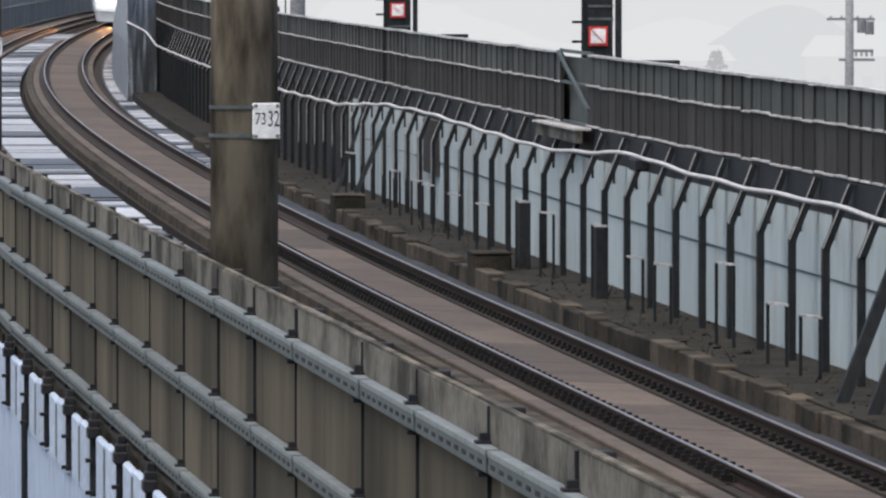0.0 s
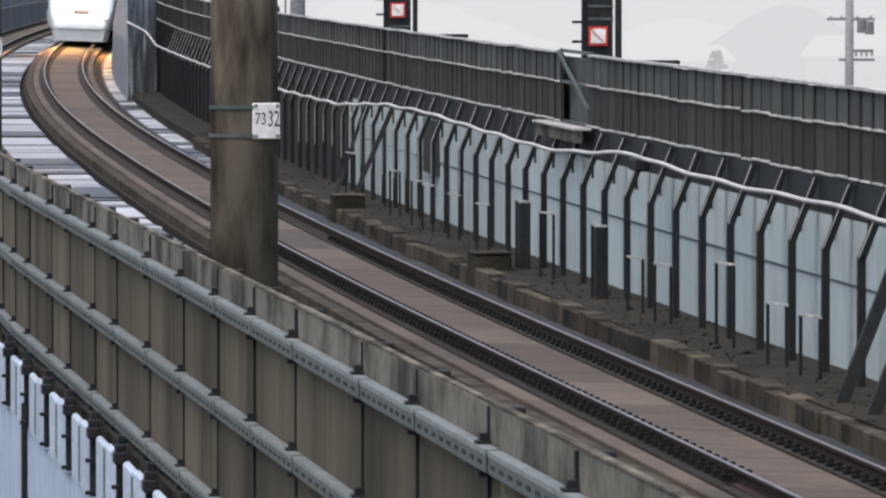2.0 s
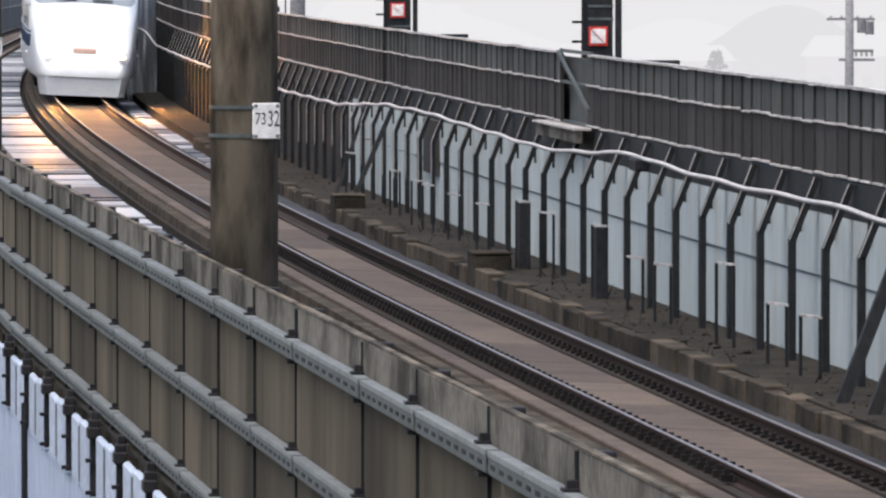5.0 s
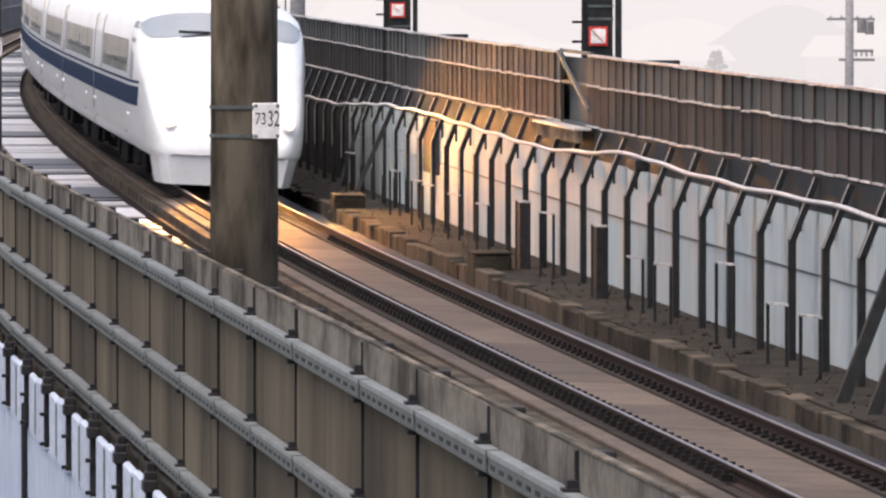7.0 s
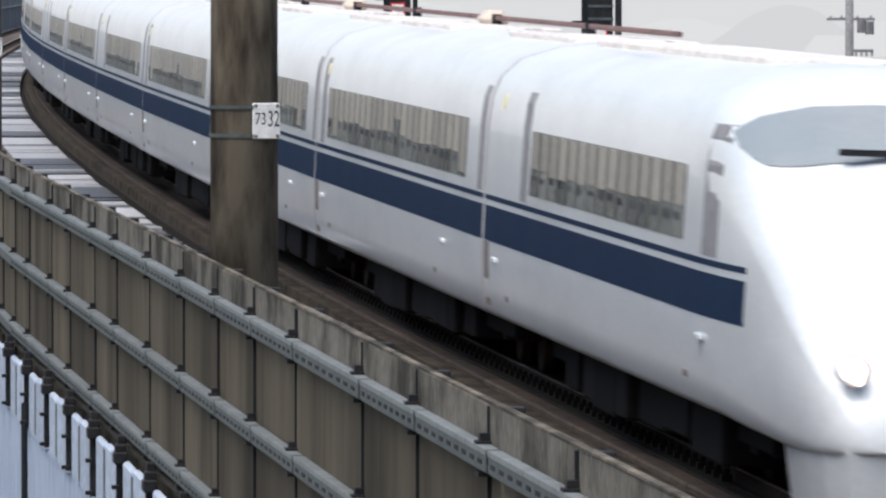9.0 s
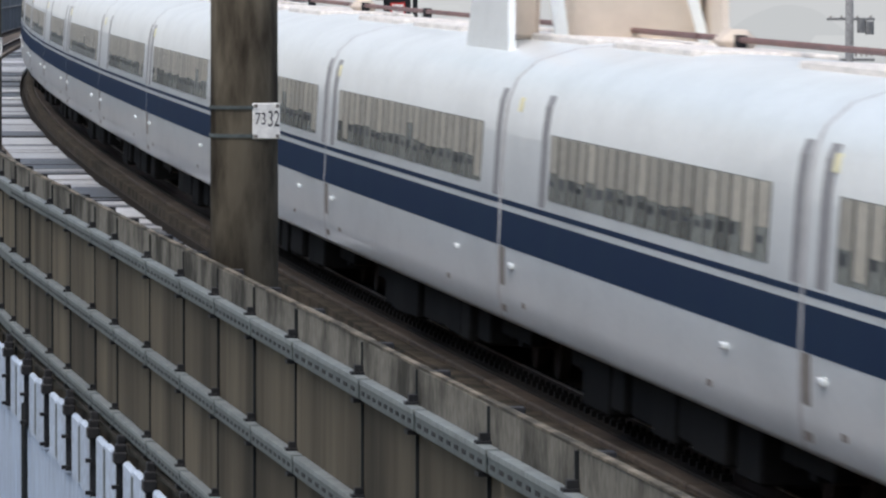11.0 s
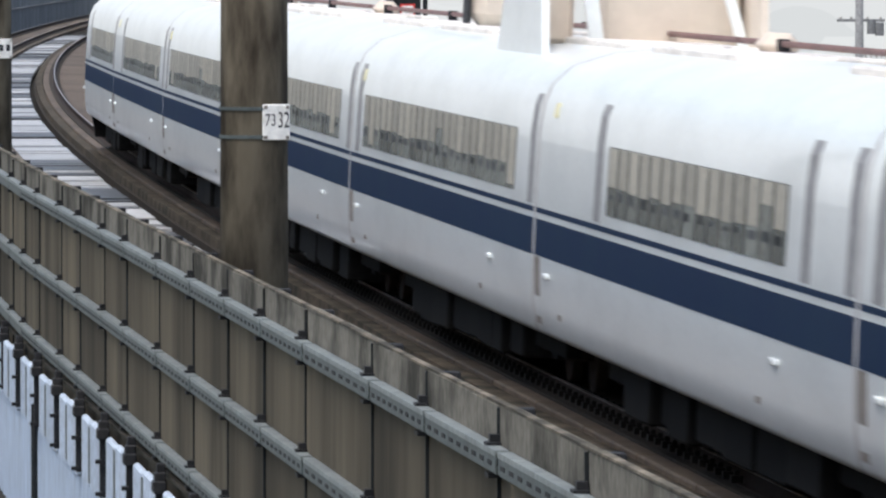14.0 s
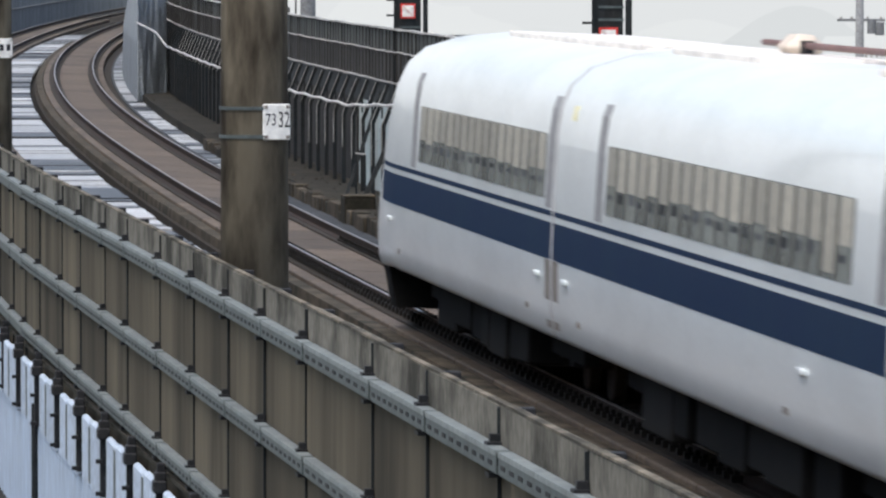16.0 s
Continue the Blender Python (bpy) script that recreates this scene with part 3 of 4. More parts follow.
    zc = lambda y: 4.937 - (y + 102) / 15497 * 330 + 9
    part("shaft", tube(bmesh.new(), (0, 0, 0), (0, 0, zc(-25)), .2, .15, 14), M["grey_conc"], e, smooth=True)
    for y, a, b in ((34, -.85, .95), (106, -.4, .95), (90, .1, .9)):
        part("crossarm", boxed((a, b, -.06, .06, zc(y) - .05, zc(y) + .05)), M["grey_conc"], e)
    for x, y in ((.45, 45), (.75, 48)):
        part("transformer", tube(bmesh.new(), (x, -.1, zc(y) - .28), (x, -.1, zc(y) + .22), .17), M["grey_conc"], e)
    for i in range(4):
        part("insulator", tube(bmesh.new(), (.25 + i * .2, 0, zc(100)), (.25 + i * .2, 0, zc(92)), .05), M["cap"], e)
    for x, y in ((-.7, 34), (-.3, 34), (.3, 34), (.8, 34)):
        part("insulator", tube(bmesh.new(), (x, 0, zc(34)), (x, 0, zc(28)), .05), M["cap"], e)
    tagged(e, "grey concrete utility pole with crossarms and transformers", "utility pole")


# ---- the wall and fence on the inner side ----
WALL_O = 3.1
FENCE_O = 3.5


def build_inner_wall():
    wall = empty("wall_inner")
    tagged(wall, "pale grey wall panels behind bent dark steel posts", "wall", kind="structure")
    pitch = 3.08
    ys = [97.9 + pitch * i for i in range(-22, 120)]
    w0 = None
    for a in ys[:-1]:
        s = S(a + pitch / 2)
        m = frame_at(s, WALL_O + .36, 0)
        if w0 is None:
            w0 = part("wall_panel", boxed((-.03, .03, -1.535, 1.535, -0.2, 0.84)), M["white_wall"], wall)
            w1 = part("wall_panel", boxed((-.03, .03, -1.535, 1.535, 0.86, 1.62)), M["white_wall"], wall)
            w0.matrix_basis = w1.matrix_basis = m
            w2 = part("dark_panel", boxed((-.05, .02, -1.535, 1.535, 0.62, 1.62)), M["fence"], wall, "dark board in front of the pale wall")
            w2.matrix_basis = frame_at(S(163.5), WALL_O + .30, 0)
        elif a < 186:
            repeat(w0, m, wall)
            repeat(w1, m, wall)
    sweep("wall_panel", rect(WALL_O + .33, WALL_O + .39, -.2, 1.62), S(188), 640, 6, M["fence"], wall)
    # a seam rail along the panels
    sweep("seam_rail", rect(WALL_O + .315, WALL_O + .33, .835, .86), -40, S(168), 4, M["steel"], wall)
    # bent posts
    bm = bmesh.new()
    for a, b, w in (((0, 0, -.3), (0, 0, 1.3), .088), ((0, 0, 1.27), (.31, 0, 2.06), .082)):
        bar(bm, a, b, .15, w, (1, 0, 0))
    post = part("post", bm, M["steel_dark"], wall, "dark steel post bent outwards")
    # pale strips along the posts' left edges, standing in for glints
    edge = part("post_edge", bar(bmesh.new(), (-.040, -.078, 1.29), (.27, -.078, 2.06), .012, .013, (1, 0, 0)), M["cap"], wall, "pale strip drawn as a glint on a bent post")
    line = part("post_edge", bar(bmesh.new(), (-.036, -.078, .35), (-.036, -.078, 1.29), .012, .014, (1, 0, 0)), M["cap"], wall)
    tri = part("hanger", boxed((.27, .305, -.03, .03, 1.34, 1.72)), M["steel_dark"], wall)
    random.seed(77)
    for i, y in enumerate(ys):
        s = S(y)
        m = frame_at(s, WALL_O, 0)
        if i == 0:
            post.matrix_basis = m
            edge.matrix_basis = m
            line.matrix_basis = m
            tri.matrix_basis = m
        else:
            repeat(post, m, wall)
            if y < 290:
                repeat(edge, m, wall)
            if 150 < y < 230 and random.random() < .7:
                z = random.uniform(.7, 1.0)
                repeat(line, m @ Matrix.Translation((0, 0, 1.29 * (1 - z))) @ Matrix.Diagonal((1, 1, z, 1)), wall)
            repeat(tri, frame_at(s + 1.4, WALL_O, 0), wall)
    # ledge and blocks at the foot
    sweep("ledge", rect(2.12, WALL_O + .45, -.62, -.2), -40, 640, 4, M["trough"], wall, jitter=.05)
    random.seed(21)
    k0 = None
    y = 52.0
    while y < 230:
        ln = random.uniform(.8, 2.3)
        gap = random.choice((.02, .03, .06, .2))
        m = frame_at(S(y + ln / 2), 2.08 + random.uniform(-.03, .03), -.62, turn=random.uniform(-.012, .012)) @ Matrix.Diagonal((1, ln - gap, random.uniform(.86, 1.04), 1))
        if k0 is None:
            k0 = part("foot_block", boxed((-.13, .15, -.5, .5, 0, .44), bevel=.015), M["block"], wall)
            k0.matrix_basis = m
        else:
            repeat(k0, m, wall)
        y += ln
    strip = sweep("drain", rect(1.5, 1.98, -.62, -.47), -40, 420, 3, M["drain"], jitter=.03)
    tagged(strip, "shallow wet concrete drain beside the rail", "drain", kind="structure")
    # fence above
    fence = empty("fence")
    tagged(fence, "tall dark brown panel fence with worn pale rails", "fence", kind="structure")
    f0 = None
    random.seed(8)
    gap = (S(134.4), S(139.2))
    s = -40.0
    while s < 420:
        ln = 1.02
        if not gap[0] < s + .5 < gap[1]:
            m = frame_at(s + ln / 2, FENCE_O + random.uniform(-.012, .012), random.uniform(-.012, .012), turn=random.uniform(-.012, .012))
            if f0 is None:
                f0 = part("fence_panel", boxed((-.02, .02, -.5, .5, 2.12, 2.71)), M["fence"], fence)
                f1 = part("upper_panel", boxed((-.02, .02, -.5, .5, 2.75, 3.17)), M["fence_up"], fence)
                f3 = part("rail_cap", boxed((-.06, .03, -.44, .42, 2.085, 2.118), bevel=.008), M["cap"], fence)
                f4 = part("rail_cap", boxed((-.06, .03, -.46, .46, 2.712, 2.742), bevel=.008), M["cap"], fence)
                f2 = part("fence_rib", boxed((-.04, .02, -.02, .02, 2.1, 3.17)), M["fence"], fence)
                for f in (f0, f1, f3, f4):
                    f.matrix_basis = m
                f2.matrix_basis = frame_at(s, FENCE_O, 0)
            else:
                repeat(f0, m, fence)
                repeat(f1, m, fence)
                repeat(f3, m, fence)
                repeat(f4, m, fence)
                repeat(f2, frame_at(s, FENCE_O, 0), fence)
        s += ln * 1.0 + .02
    for a, b in ((-40, gap[0]), (gap[1], 560)):
        for z in (3.18,):
            sweep("fence_rail", rect(FENCE_O - .07, FENCE_O + .04, z, z + .032), a, b, 1.5, M["cap"], fence, jitter=.025)
    sweep("far_panel", rect(FENCE_O - .02, FENCE_O + .02, 2.1, 3.18), 420, 620, 5, M["fence"], fence)
    # dark strip for the shadowed gap between wall top and fence
    sweep("eave", [(WALL_O + .34, 1.60), (WALL_O + .40, 1.60), (FENCE_O + .1, 2.0), (FENCE_O + .1, 2.07), (WALL_O + .36, 2.07)], -40, 620, 3, M["steel_dark"], fence)
    # the opening with a crossed frame and a low gutter plate
    gate = empty("access_gate")
    g0, g1 = gap
    bm = bmesh.new()
    for a, b in (((g0, 3.5, 2.1), (g0, 3.5, 3.25)), ((g1, 3.5, 2.1), (g1, 3.5, 3.25)), ((g0, 3.5, 3.22), (g1, 3.5, 3.22)), ((g0, 3.45, 2.35), (g1, 3.45, 3.2)), ((g0, 3.52, 2.2), (g1, 3.52, 3.05)), ((g0, 3.5, 2.73), (g1, 3.5, 2.73)), ((g0, 3.52, 2.1), (g1, 3.52, 2.1))):
        bar(bm, P(*a), P(*b), .05, .05, (1, 0, 0))
    back = sweep("back_panel", rect(3.62, 3.66, 2.05, 3.12), g0 - 4, g1 + 6, 2, M["fence_up"], gate)
    part("gate_frame", bm, M["steel"], gate, "grey steel frame with diagonals")
    tagged(gate, "grey steel braced frame in a gap of the fence", "gate")
    gut = empty("gutter_plate")
    sweep("plate", rect(3.20, 3.26, 1.86, 2.06), S(133.5), S(140.3), 2, M["panel_top"], gut)
    sweep("lip", rect(3.14, 3.4, 2.06, 2.09), S(133.5), S(140.3), 2, M["cap"], gut)
    tagged(gut, "weathered grey plate below the gap in the fence", "plate")
    for y, x0, x1, z in ((172.0, -.45, .50, 3.10), (136.0, 2.75, 3.68, 3.07)):
        bar_e = empty("guard_bar", pose(0, y, 0))
        part("bar", boxed((x0, x1, -.05, .05, z - .035, z + .035), bevel=.01), M["steel_dark"], bar_e)
        part("stand", boxed((x0 + .1, x0 + .16, -.04, .04, 1.9, z)), M["steel_dark"], bar_e)
        tagged(bar_e, "dark steel guard bar behind the fence", "bar", "guard bars")
    # hanging cable
    cable = empty("cable")
    tagged(cable, "thick pale cable slung along the posts", "cable")
    pts = []
    hang = [(-30, 3.0, 1.75), (30, 3.0, 1.8), (58.5, 3.0, 1.80), (64.2, 3.0, 1.85), (69.5, 3.0, 1.82), (75.5, 3.0, 1.83), (82.1, 3.0, 1.89), (84.3, 3.0, 1.94), (94.0, 3.0, 1.74), (98.5, 3.0, 1.71),
            (108.7, 3.0, 1.76), (120.9, 3.0, 1.83), (130.9, 3.0, 1.78), (144.4, 3.0, 1.53), (165.6, 3.0, 1.47), (206, 3.0, 1.45), (235, 2.9, 1.48), (250, 2.75, 1.52), (255, 2.45, 1.98), (257, 2.1, 2.15), (257.5, 1.9, 2.25)]
    for s in np.arange(-30, 257.6, 0.5):
        s = float(s)
        o, z = (float(np.interp(s, [h[0] for h in hang], [h[k] for h in hang])) for k in (1, 2))
        pts.append(P(s, o, z + 0.018 * math.sin(s * 2 * math.pi / 6.16 + 1)))
    for _ in range(3):
        pts = [pts[0]] + [(a + b * 2 + c) / 4 for a, b, c in zip(pts, pts[1:], pts[2:])] + [pts[-1]]
    verts, faces = [], []
    for i, p in enumerate(pts):
        for j in range(6):
            a = j * math.pi / 3
            verts.append(p + Vector((.032 * math.cos(a), 0, .032 * math.sin(a))))
        if i:
            faces += [((i - 1) * 6 + j, (i - 1) * 6 + (j + 1) % 6, i * 6 + (j + 1) % 6, i * 6 + j) for j in range(6)]
    mesh_from("sheath", verts, faces, M["cable"], cable, smooth=True)
    box = part("joint_box", boxed((-.1, .1, -.5, .5, -.08, .1), bevel=.03), M["black"], cable)
    box.matrix_basis = frame_at(S(123), 2.98, 1.8)
    # sheets hung over the wall far round the curve
    tarp = empty("sheet_screen")
    verts, faces = [], []
    n = 33
    for i in range(n):
        for j in range(11):
            o = 1.92 + 1.05 * i / (n - 1)
            z = -.6 + j * (.40 - .03 * abs(noise.noise(Vector((i * .2, 5, 0)))))
            lean = .05 * noise.noise(Vector((i * .3, j * .6, 2)))
            verts.append(P(258 + 0.35 * noise.noise(Vector((i * .25, j * .3, 0))) + 0.05 * math.sin(i * 1.1 + j * .5) + i * .1 + .14 * j, o + lean * .6, z))
    faces = [(i * 11 + j, i * 11 + j + 1, i * 11 + j + 12, i * 11 + j + 11) for i in range(n - 1) for j in range(10)]
    front = mesh_from("sheet", verts, faces, M["tarp"], tarp, smooth=True)
    md = front.modifiers.new("thick", "SOLIDIFY")
    md.thickness = .03
    sweep("side_sheet", [(1.95, -.55), (2.0, -.55), (2.05, 1.5), (2.3, 2.9), (2.25, 2.9), (2.0, 1.5)], 260, 330, 3, M["tarp"], tarp, jitter=.10)
    tagged(tarp, "blue-grey sheet screen hung beside the wall", "screen")
    # short tube hoops in front of the posts
    def hoop(y, o, w, z0, z1, dark=False):
        e = empty("handrail", frame_at(S(y), o, 0))
        for k in (-.5, .5):
            part("upright", bar(bmesh.new(), (-.12 * k, w * k, z0), (-.12 * k, w * k, z1), .045, .04, (1, 0, 0)), M["steel_dark"], e)
        part("top_bar", bar(bmesh.new(), (.064, -w * .53, z1), (-.064, w * .53, z1), .032, .03, (0, 0, 1)), M["cap"], e, "worn pale top bar")
        if dark:
            part("board", boxed((-.07, .07, -w * .3, w * .3, z0, z1 - .03)), M["black"], e)
        tagged(e, "short dark tube hoop with a pale top bar", "handrail", "hoops along the wall")
    for px, py, dark in ((1365, 540, 0), (1424, 562, 0), (1272, 468, 0), (1160, 470, 0), (1110, 457, 0), (1045, 400, 1), (948, 378, 0), (903, 357, 1), (827, 362, 0), (772, 345, 0), (722, 328, 0), (700, 320, 0), (657, 303, 0), (567, 271, 0)):
        o = 2.75
        y = (10.87 + o) / ((px - 784) / 15497 + .0912)
        z = 4.937 - (py + 102) / 15497 * y
        hoop(y, o, .85, -.35, z, bool(dark))
    # raking braces
    def brace(y, o0, o1, z1, run, thick=.14):
        e = empty("raking_brace", frame_at(S(y), 0, 0))
        bm = bmesh.new()
        bar(bm, (o0, 0, -.45), (o1, run, z1), thick, thick, (0, 1, 0))
        part("strut", bm, M["steel_dark"], e)
        part("footing", boxed((o0 - .3, o0 + .25, -.4, .4, -.62, -.28), bevel=.03), M["trough"], e)
        tagged(e, "dark steel raking brace on a concrete footing", "brace", "braces along the wall")
    brace(97.5, 2.3, 3.3, 1.9, 0.6)
    brace(95.0, 2.3, 3.3, 1.9, 0.6)
    brace(170.0, 2.2, 3.3, 1.9, 1.0, .09)
    brace(177.0, 2.4, 3.3, 1.9, 1.5, .07)
    for i, (y, o) in enumerate(((137.5, 2.2), (169.0, 2.2))):
        e = empty("junction_box", frame_at(S(y), o, -.62))
        part("case", boxed((-.3, .3, -.6, .6, 0, .66), bevel=.03), M["trough"], e)
        part("lid", boxed((-.31, .31, -.61, .61, .66, .70), bevel=.012), M["block"], e)
        tagged(e, "squat grey concrete junction box by the drain", "box", "junction boxes")
    # rubble and grit on the ledge
    random.seed(41)
    verts, faces = [], []
    for i in range(600):
        s = random.choice((random.uniform(40, 100), random.uniform(50, 200)))
        r = random.uniform(.012, .035) if random.random() < .93 else random.uniform(.035, .07)
        c = P(s, random.uniform(2.0, 3.4), -.2 + r * .3)
        k = len(verts)
        verts += [c + Vector((r * random.uniform(.6, 1.2) * x, r * 2.0 * random.uniform(.6, 1.2) * y, r * random.uniform(.35, .7) * z)) for x, y, z in ((1, .2, 0), (-1, 0, 0), (0, 1, .2), (0, -1, 0), (.2, 0, 1), (0, 0, -1))]
        faces += [(k + a, k + b, k + e) for a, b, e in ((0, 2, 4), (2, 1, 4), (1, 3, 4), (3, 0, 4), (2, 0, 5), (1, 2, 5), (3, 1, 5), (0, 3, 5))]
    tagged(mesh_from("rubble", verts, faces, M["rubble"]), "dark grit and rubble on the ledge by the wall", "rubble", kind="stuff")
    # dry weeds at the wall's foot
    random.seed(31)
    bm = bmesh.new()
    for i in range(180):
        s = random.choice((random.uniform(60, 130), random.uniform(100, 260)))
        c = P(s, random.uniform(2.2, 3.3), -.24)
        h = random.uniform(.08, .28)
        a = random.uniform(0, 6.28)
        d = Vector((math.cos(a), math.sin(a), 0)) * .012
        t = Vector((random.uniform(-.2, .2), random.uniform(-.2, .2), h))
        bm.faces.new([bm.verts.new(c - d), bm.verts.new(c + d), bm.verts.new(c + t)])
    w = part("weeds", bm, M["weed"], None)
    tagged(w, "dry sparse weeds along the foot of the wall", "weeds", kind="stuff")


# ---- the train ----
HALF = [(1.58, .74), (1.625, .80), (1.665, 1.05), (1.69, 1.57), (1.69, 1.96), (1.69, 2.08), (1.688, 2.17), (1.675, 2.87), (1.645, 3.15), (1.56, 3.39), (1.36, 3.59), (.95, 3.74), (.45, 3.805), (0, 3.82)]
HALF = [(x * 1.05, z) for x, z in HALF]


def ring(half):
    return half + [(-x, z) for x, z in half[-2::-1]]


def skin_x(z):
    """Half width of the body at height z."""
    return float(np.interp(z, [h[1] for h in HALF], [h[0] for h in HALF]))


def loft(name, stations, material, parent, caps=True):
    """Rings of (x, z) at y, joined into a skin."""
    verts, faces = [], []
    k = len(stations[0][1])
    for i, (y, pts) in enumerate(stations):
        verts += [(x, y, z) for x, z in pts]
    rings = len(stations)
    for i in range(rings):
        if i:
            a, b = (i - 1) * k, i * k
            faces += [(a + j, a + j + 1, b + j + 1, b + j) for j in range(k - 1)] + [(a + k - 1, a, b, b + k - 1)]
    if caps:
        for y, pts in (stations[0], stations[-1]):
            faces.append(tuple(range(len(verts), len(verts) + k)))
            verts += [(x, y, z) for x, z in pts]
    ob = mesh_from(name, verts, faces, material, parent)
    bm = bmesh.new()
    bm.from_mesh(ob.data)
    bmesh.ops.recalc_face_normals(bm, faces=bm.faces)
    bm.to_mesh(ob.data)
    bm.free()
    for f in ob.data.polygons:
        f.use_smooth = len(f.vertices) == 4
    return ob


# stations of the leading car: y, roof height, half width, lower edge
NOSE = [(-12.4, 3.82, 1.69, .74), (0, 3.82, 1.69, .74), (6.6, 3.82, 1.69, .74), (7.4, 3.80, 1.688, .74), (8.1, 3.68, 1.675, .74), (8.6, 3.52, 1.66, .73), (9.3, 3.25, 1.635, .71), (10.0, 2.96, 1.60, .69),
        (10.8, 2.60, 1.55, .67), (11.6, 2.24, 1.51, .65), (12.3, 1.90, 1.45, .64), (12.8, 1.60, 1.38, .64), (13.10, 1.36, 1.30, .66), (13.24, 1.20, 1.23, .67), (13.33, 1.04, 1.15, .685), (13.375, .90, 1.04, .70), (13.385, .80, .92, .71)]


def flank_x(y, z):
    if y < 6.6:
        return skin_x(z)
    top, wide, low = (float(np.interp(y, [n[0] for n in NOSE], [n[k] for n in NOSE])) for k in (1, 2, 3))
    return skin_x(.74 + (z - low) / (top - low) * 3.08) * wide / 1.69


def side_strip(name, y0, y1, zs, material, parent, proud, side=1, nose=False):
    """A strip lying on the body's flank, following its curve."""
    verts, faces = [], []
    wide = flank_x if nose else (lambda y, z: skin_x(z))
    ys = [y0] + [y for y in (6.6, 7.4, 8.1, 8.6, 9.3) if nose and y0 < y < y1] + [y1]
    for y in ys:
        for z in zs:
            verts.append((side * (wide(y, z) + proud), y, z))
        for z in zs[::-1]:
            verts.append((side * (wide(y, z) - .02), y, z))
    k = 2 * len(zs)
    for i in range(len(ys) - 1):
        faces += [(i * k + j, i * k + (j + 1) % k, (i + 1) * k + (j + 1) % k, (i + 1) * k + j) for j in range(k)]
    faces += [tuple(range(k))[::-1], tuple(range((len(ys) - 1) * k, len(ys) * k))]
    ob = mesh_from(name, verts, faces, material, parent)
    bm = bmesh.new()
    bm.from_mesh(ob.data)
    bmesh.ops.recalc_face_normals(bm, faces=bm.faces)
    bm.to_mesh(ob.data)
    bm.free()
    return ob


WIN_Z = [2.19, 2.42, 2.65, 2.87]


def car_flank(car, y0, y1, w0, w1, side, front_line, rear_line, seed, nose=False):
    """Bands, windows and fittings of one side. w0..w1: the run of windows."""
    rnd = random.Random(seed)
    side_strip("blue_band", y0, y1, [1.57, 1.76, 1.955], M["blue_band"], car, .004, side, nose)
    side_strip("blue_line", y0, y1, [2.02, 2.075], M["blue_band"], car, .004, side, nose)
    band = side_strip("window_band", w0, w1, WIN_Z, M["pillar"], car, .003, side)
    n = int((w1 - w0) / .91 + .5)
    p = (w1 - w0) / n
    for i in range(n):
        a = w0 + p * i + .09
        b = a + p - .18
        pane = side_strip("window", a, b, WIN_Z, M["glass"], car, .006, side)
        k = rnd.random()
        cut = 2.24 if k < .03 else 2.66 if k > .97 else rnd.uniform(2.43, 2.49)
        side_strip("blind", a + .02, b - .02, [cut, (cut + 2.86) / 2, 2.86], M["blind"], pane, .009, side)
        if cut > 2.3:
            e = rnd.uniform(0, .22)
            top = rnd.uniform(2.39, 2.46)
            side_strip("seat_back", a + e, a + e + rnd.uniform(.3, .48), [rnd.uniform(2.33, 2.36), top], M["seat"], pane, .008, side)
    for y, w in front_line + rear_line:
        side_strip("door_recess", y - w / 2, min(y + w / 2, 12.39), [2.1, 2.5, 2.9, 3.15, 3.27], M["seal"], car, .005, side, nose)
    for y in (y0 + 1.3, min(y1 - .2, 7.6)):
        b = part("step_lug", boxed((0, .045, -.14, .14, -.028, .028), bevel=.01), M["white_body"], car)
        b.matrix_basis = pose(side * skin_x(1.38), y, 1.38, 0, 0, 0 if side > 0 else 180)
        b = part("jack_mark", boxed((-.01, .006, -.16, .16, -.03, .03)), M["grime"], car)
        b.matrix_basis = pose(side * skin_x(1.0), y + (1.2 if y < 0 else -1.2), 1.0, 0, 0, 0 if side > 0 else 180)
    if not (nose and side < 0):
        side_strip("door_lamp", y0 + 1.2, y0 + 1.5, [3.05, 3.2], M["lamp_cream"], car, .02, side)


def underfloor(car, y0, y1, seed):
    rnd = random.Random(seed)
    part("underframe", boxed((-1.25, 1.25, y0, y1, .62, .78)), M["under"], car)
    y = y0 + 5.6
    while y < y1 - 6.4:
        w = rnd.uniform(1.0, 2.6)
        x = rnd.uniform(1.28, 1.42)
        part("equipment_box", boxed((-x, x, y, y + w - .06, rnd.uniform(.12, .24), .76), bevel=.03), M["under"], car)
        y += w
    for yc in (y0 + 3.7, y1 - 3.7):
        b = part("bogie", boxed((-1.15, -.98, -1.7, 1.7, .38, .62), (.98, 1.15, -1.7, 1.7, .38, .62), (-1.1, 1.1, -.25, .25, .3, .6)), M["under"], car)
        b.matrix_basis = pose(0, yc, 0)
        for yy in (-1.25, 1.25):
            for x in (-.74, .74):
                part("wheel", tube(bmesh.new(), (x - .06, yy, .43), (x + .06, yy, .43), .43, None, 24), M["rail"], b)
            part("axle", tube(bmesh.new(), (-1.1, yy, .43), (1.1, yy, .43), .09), M["rail"], b)


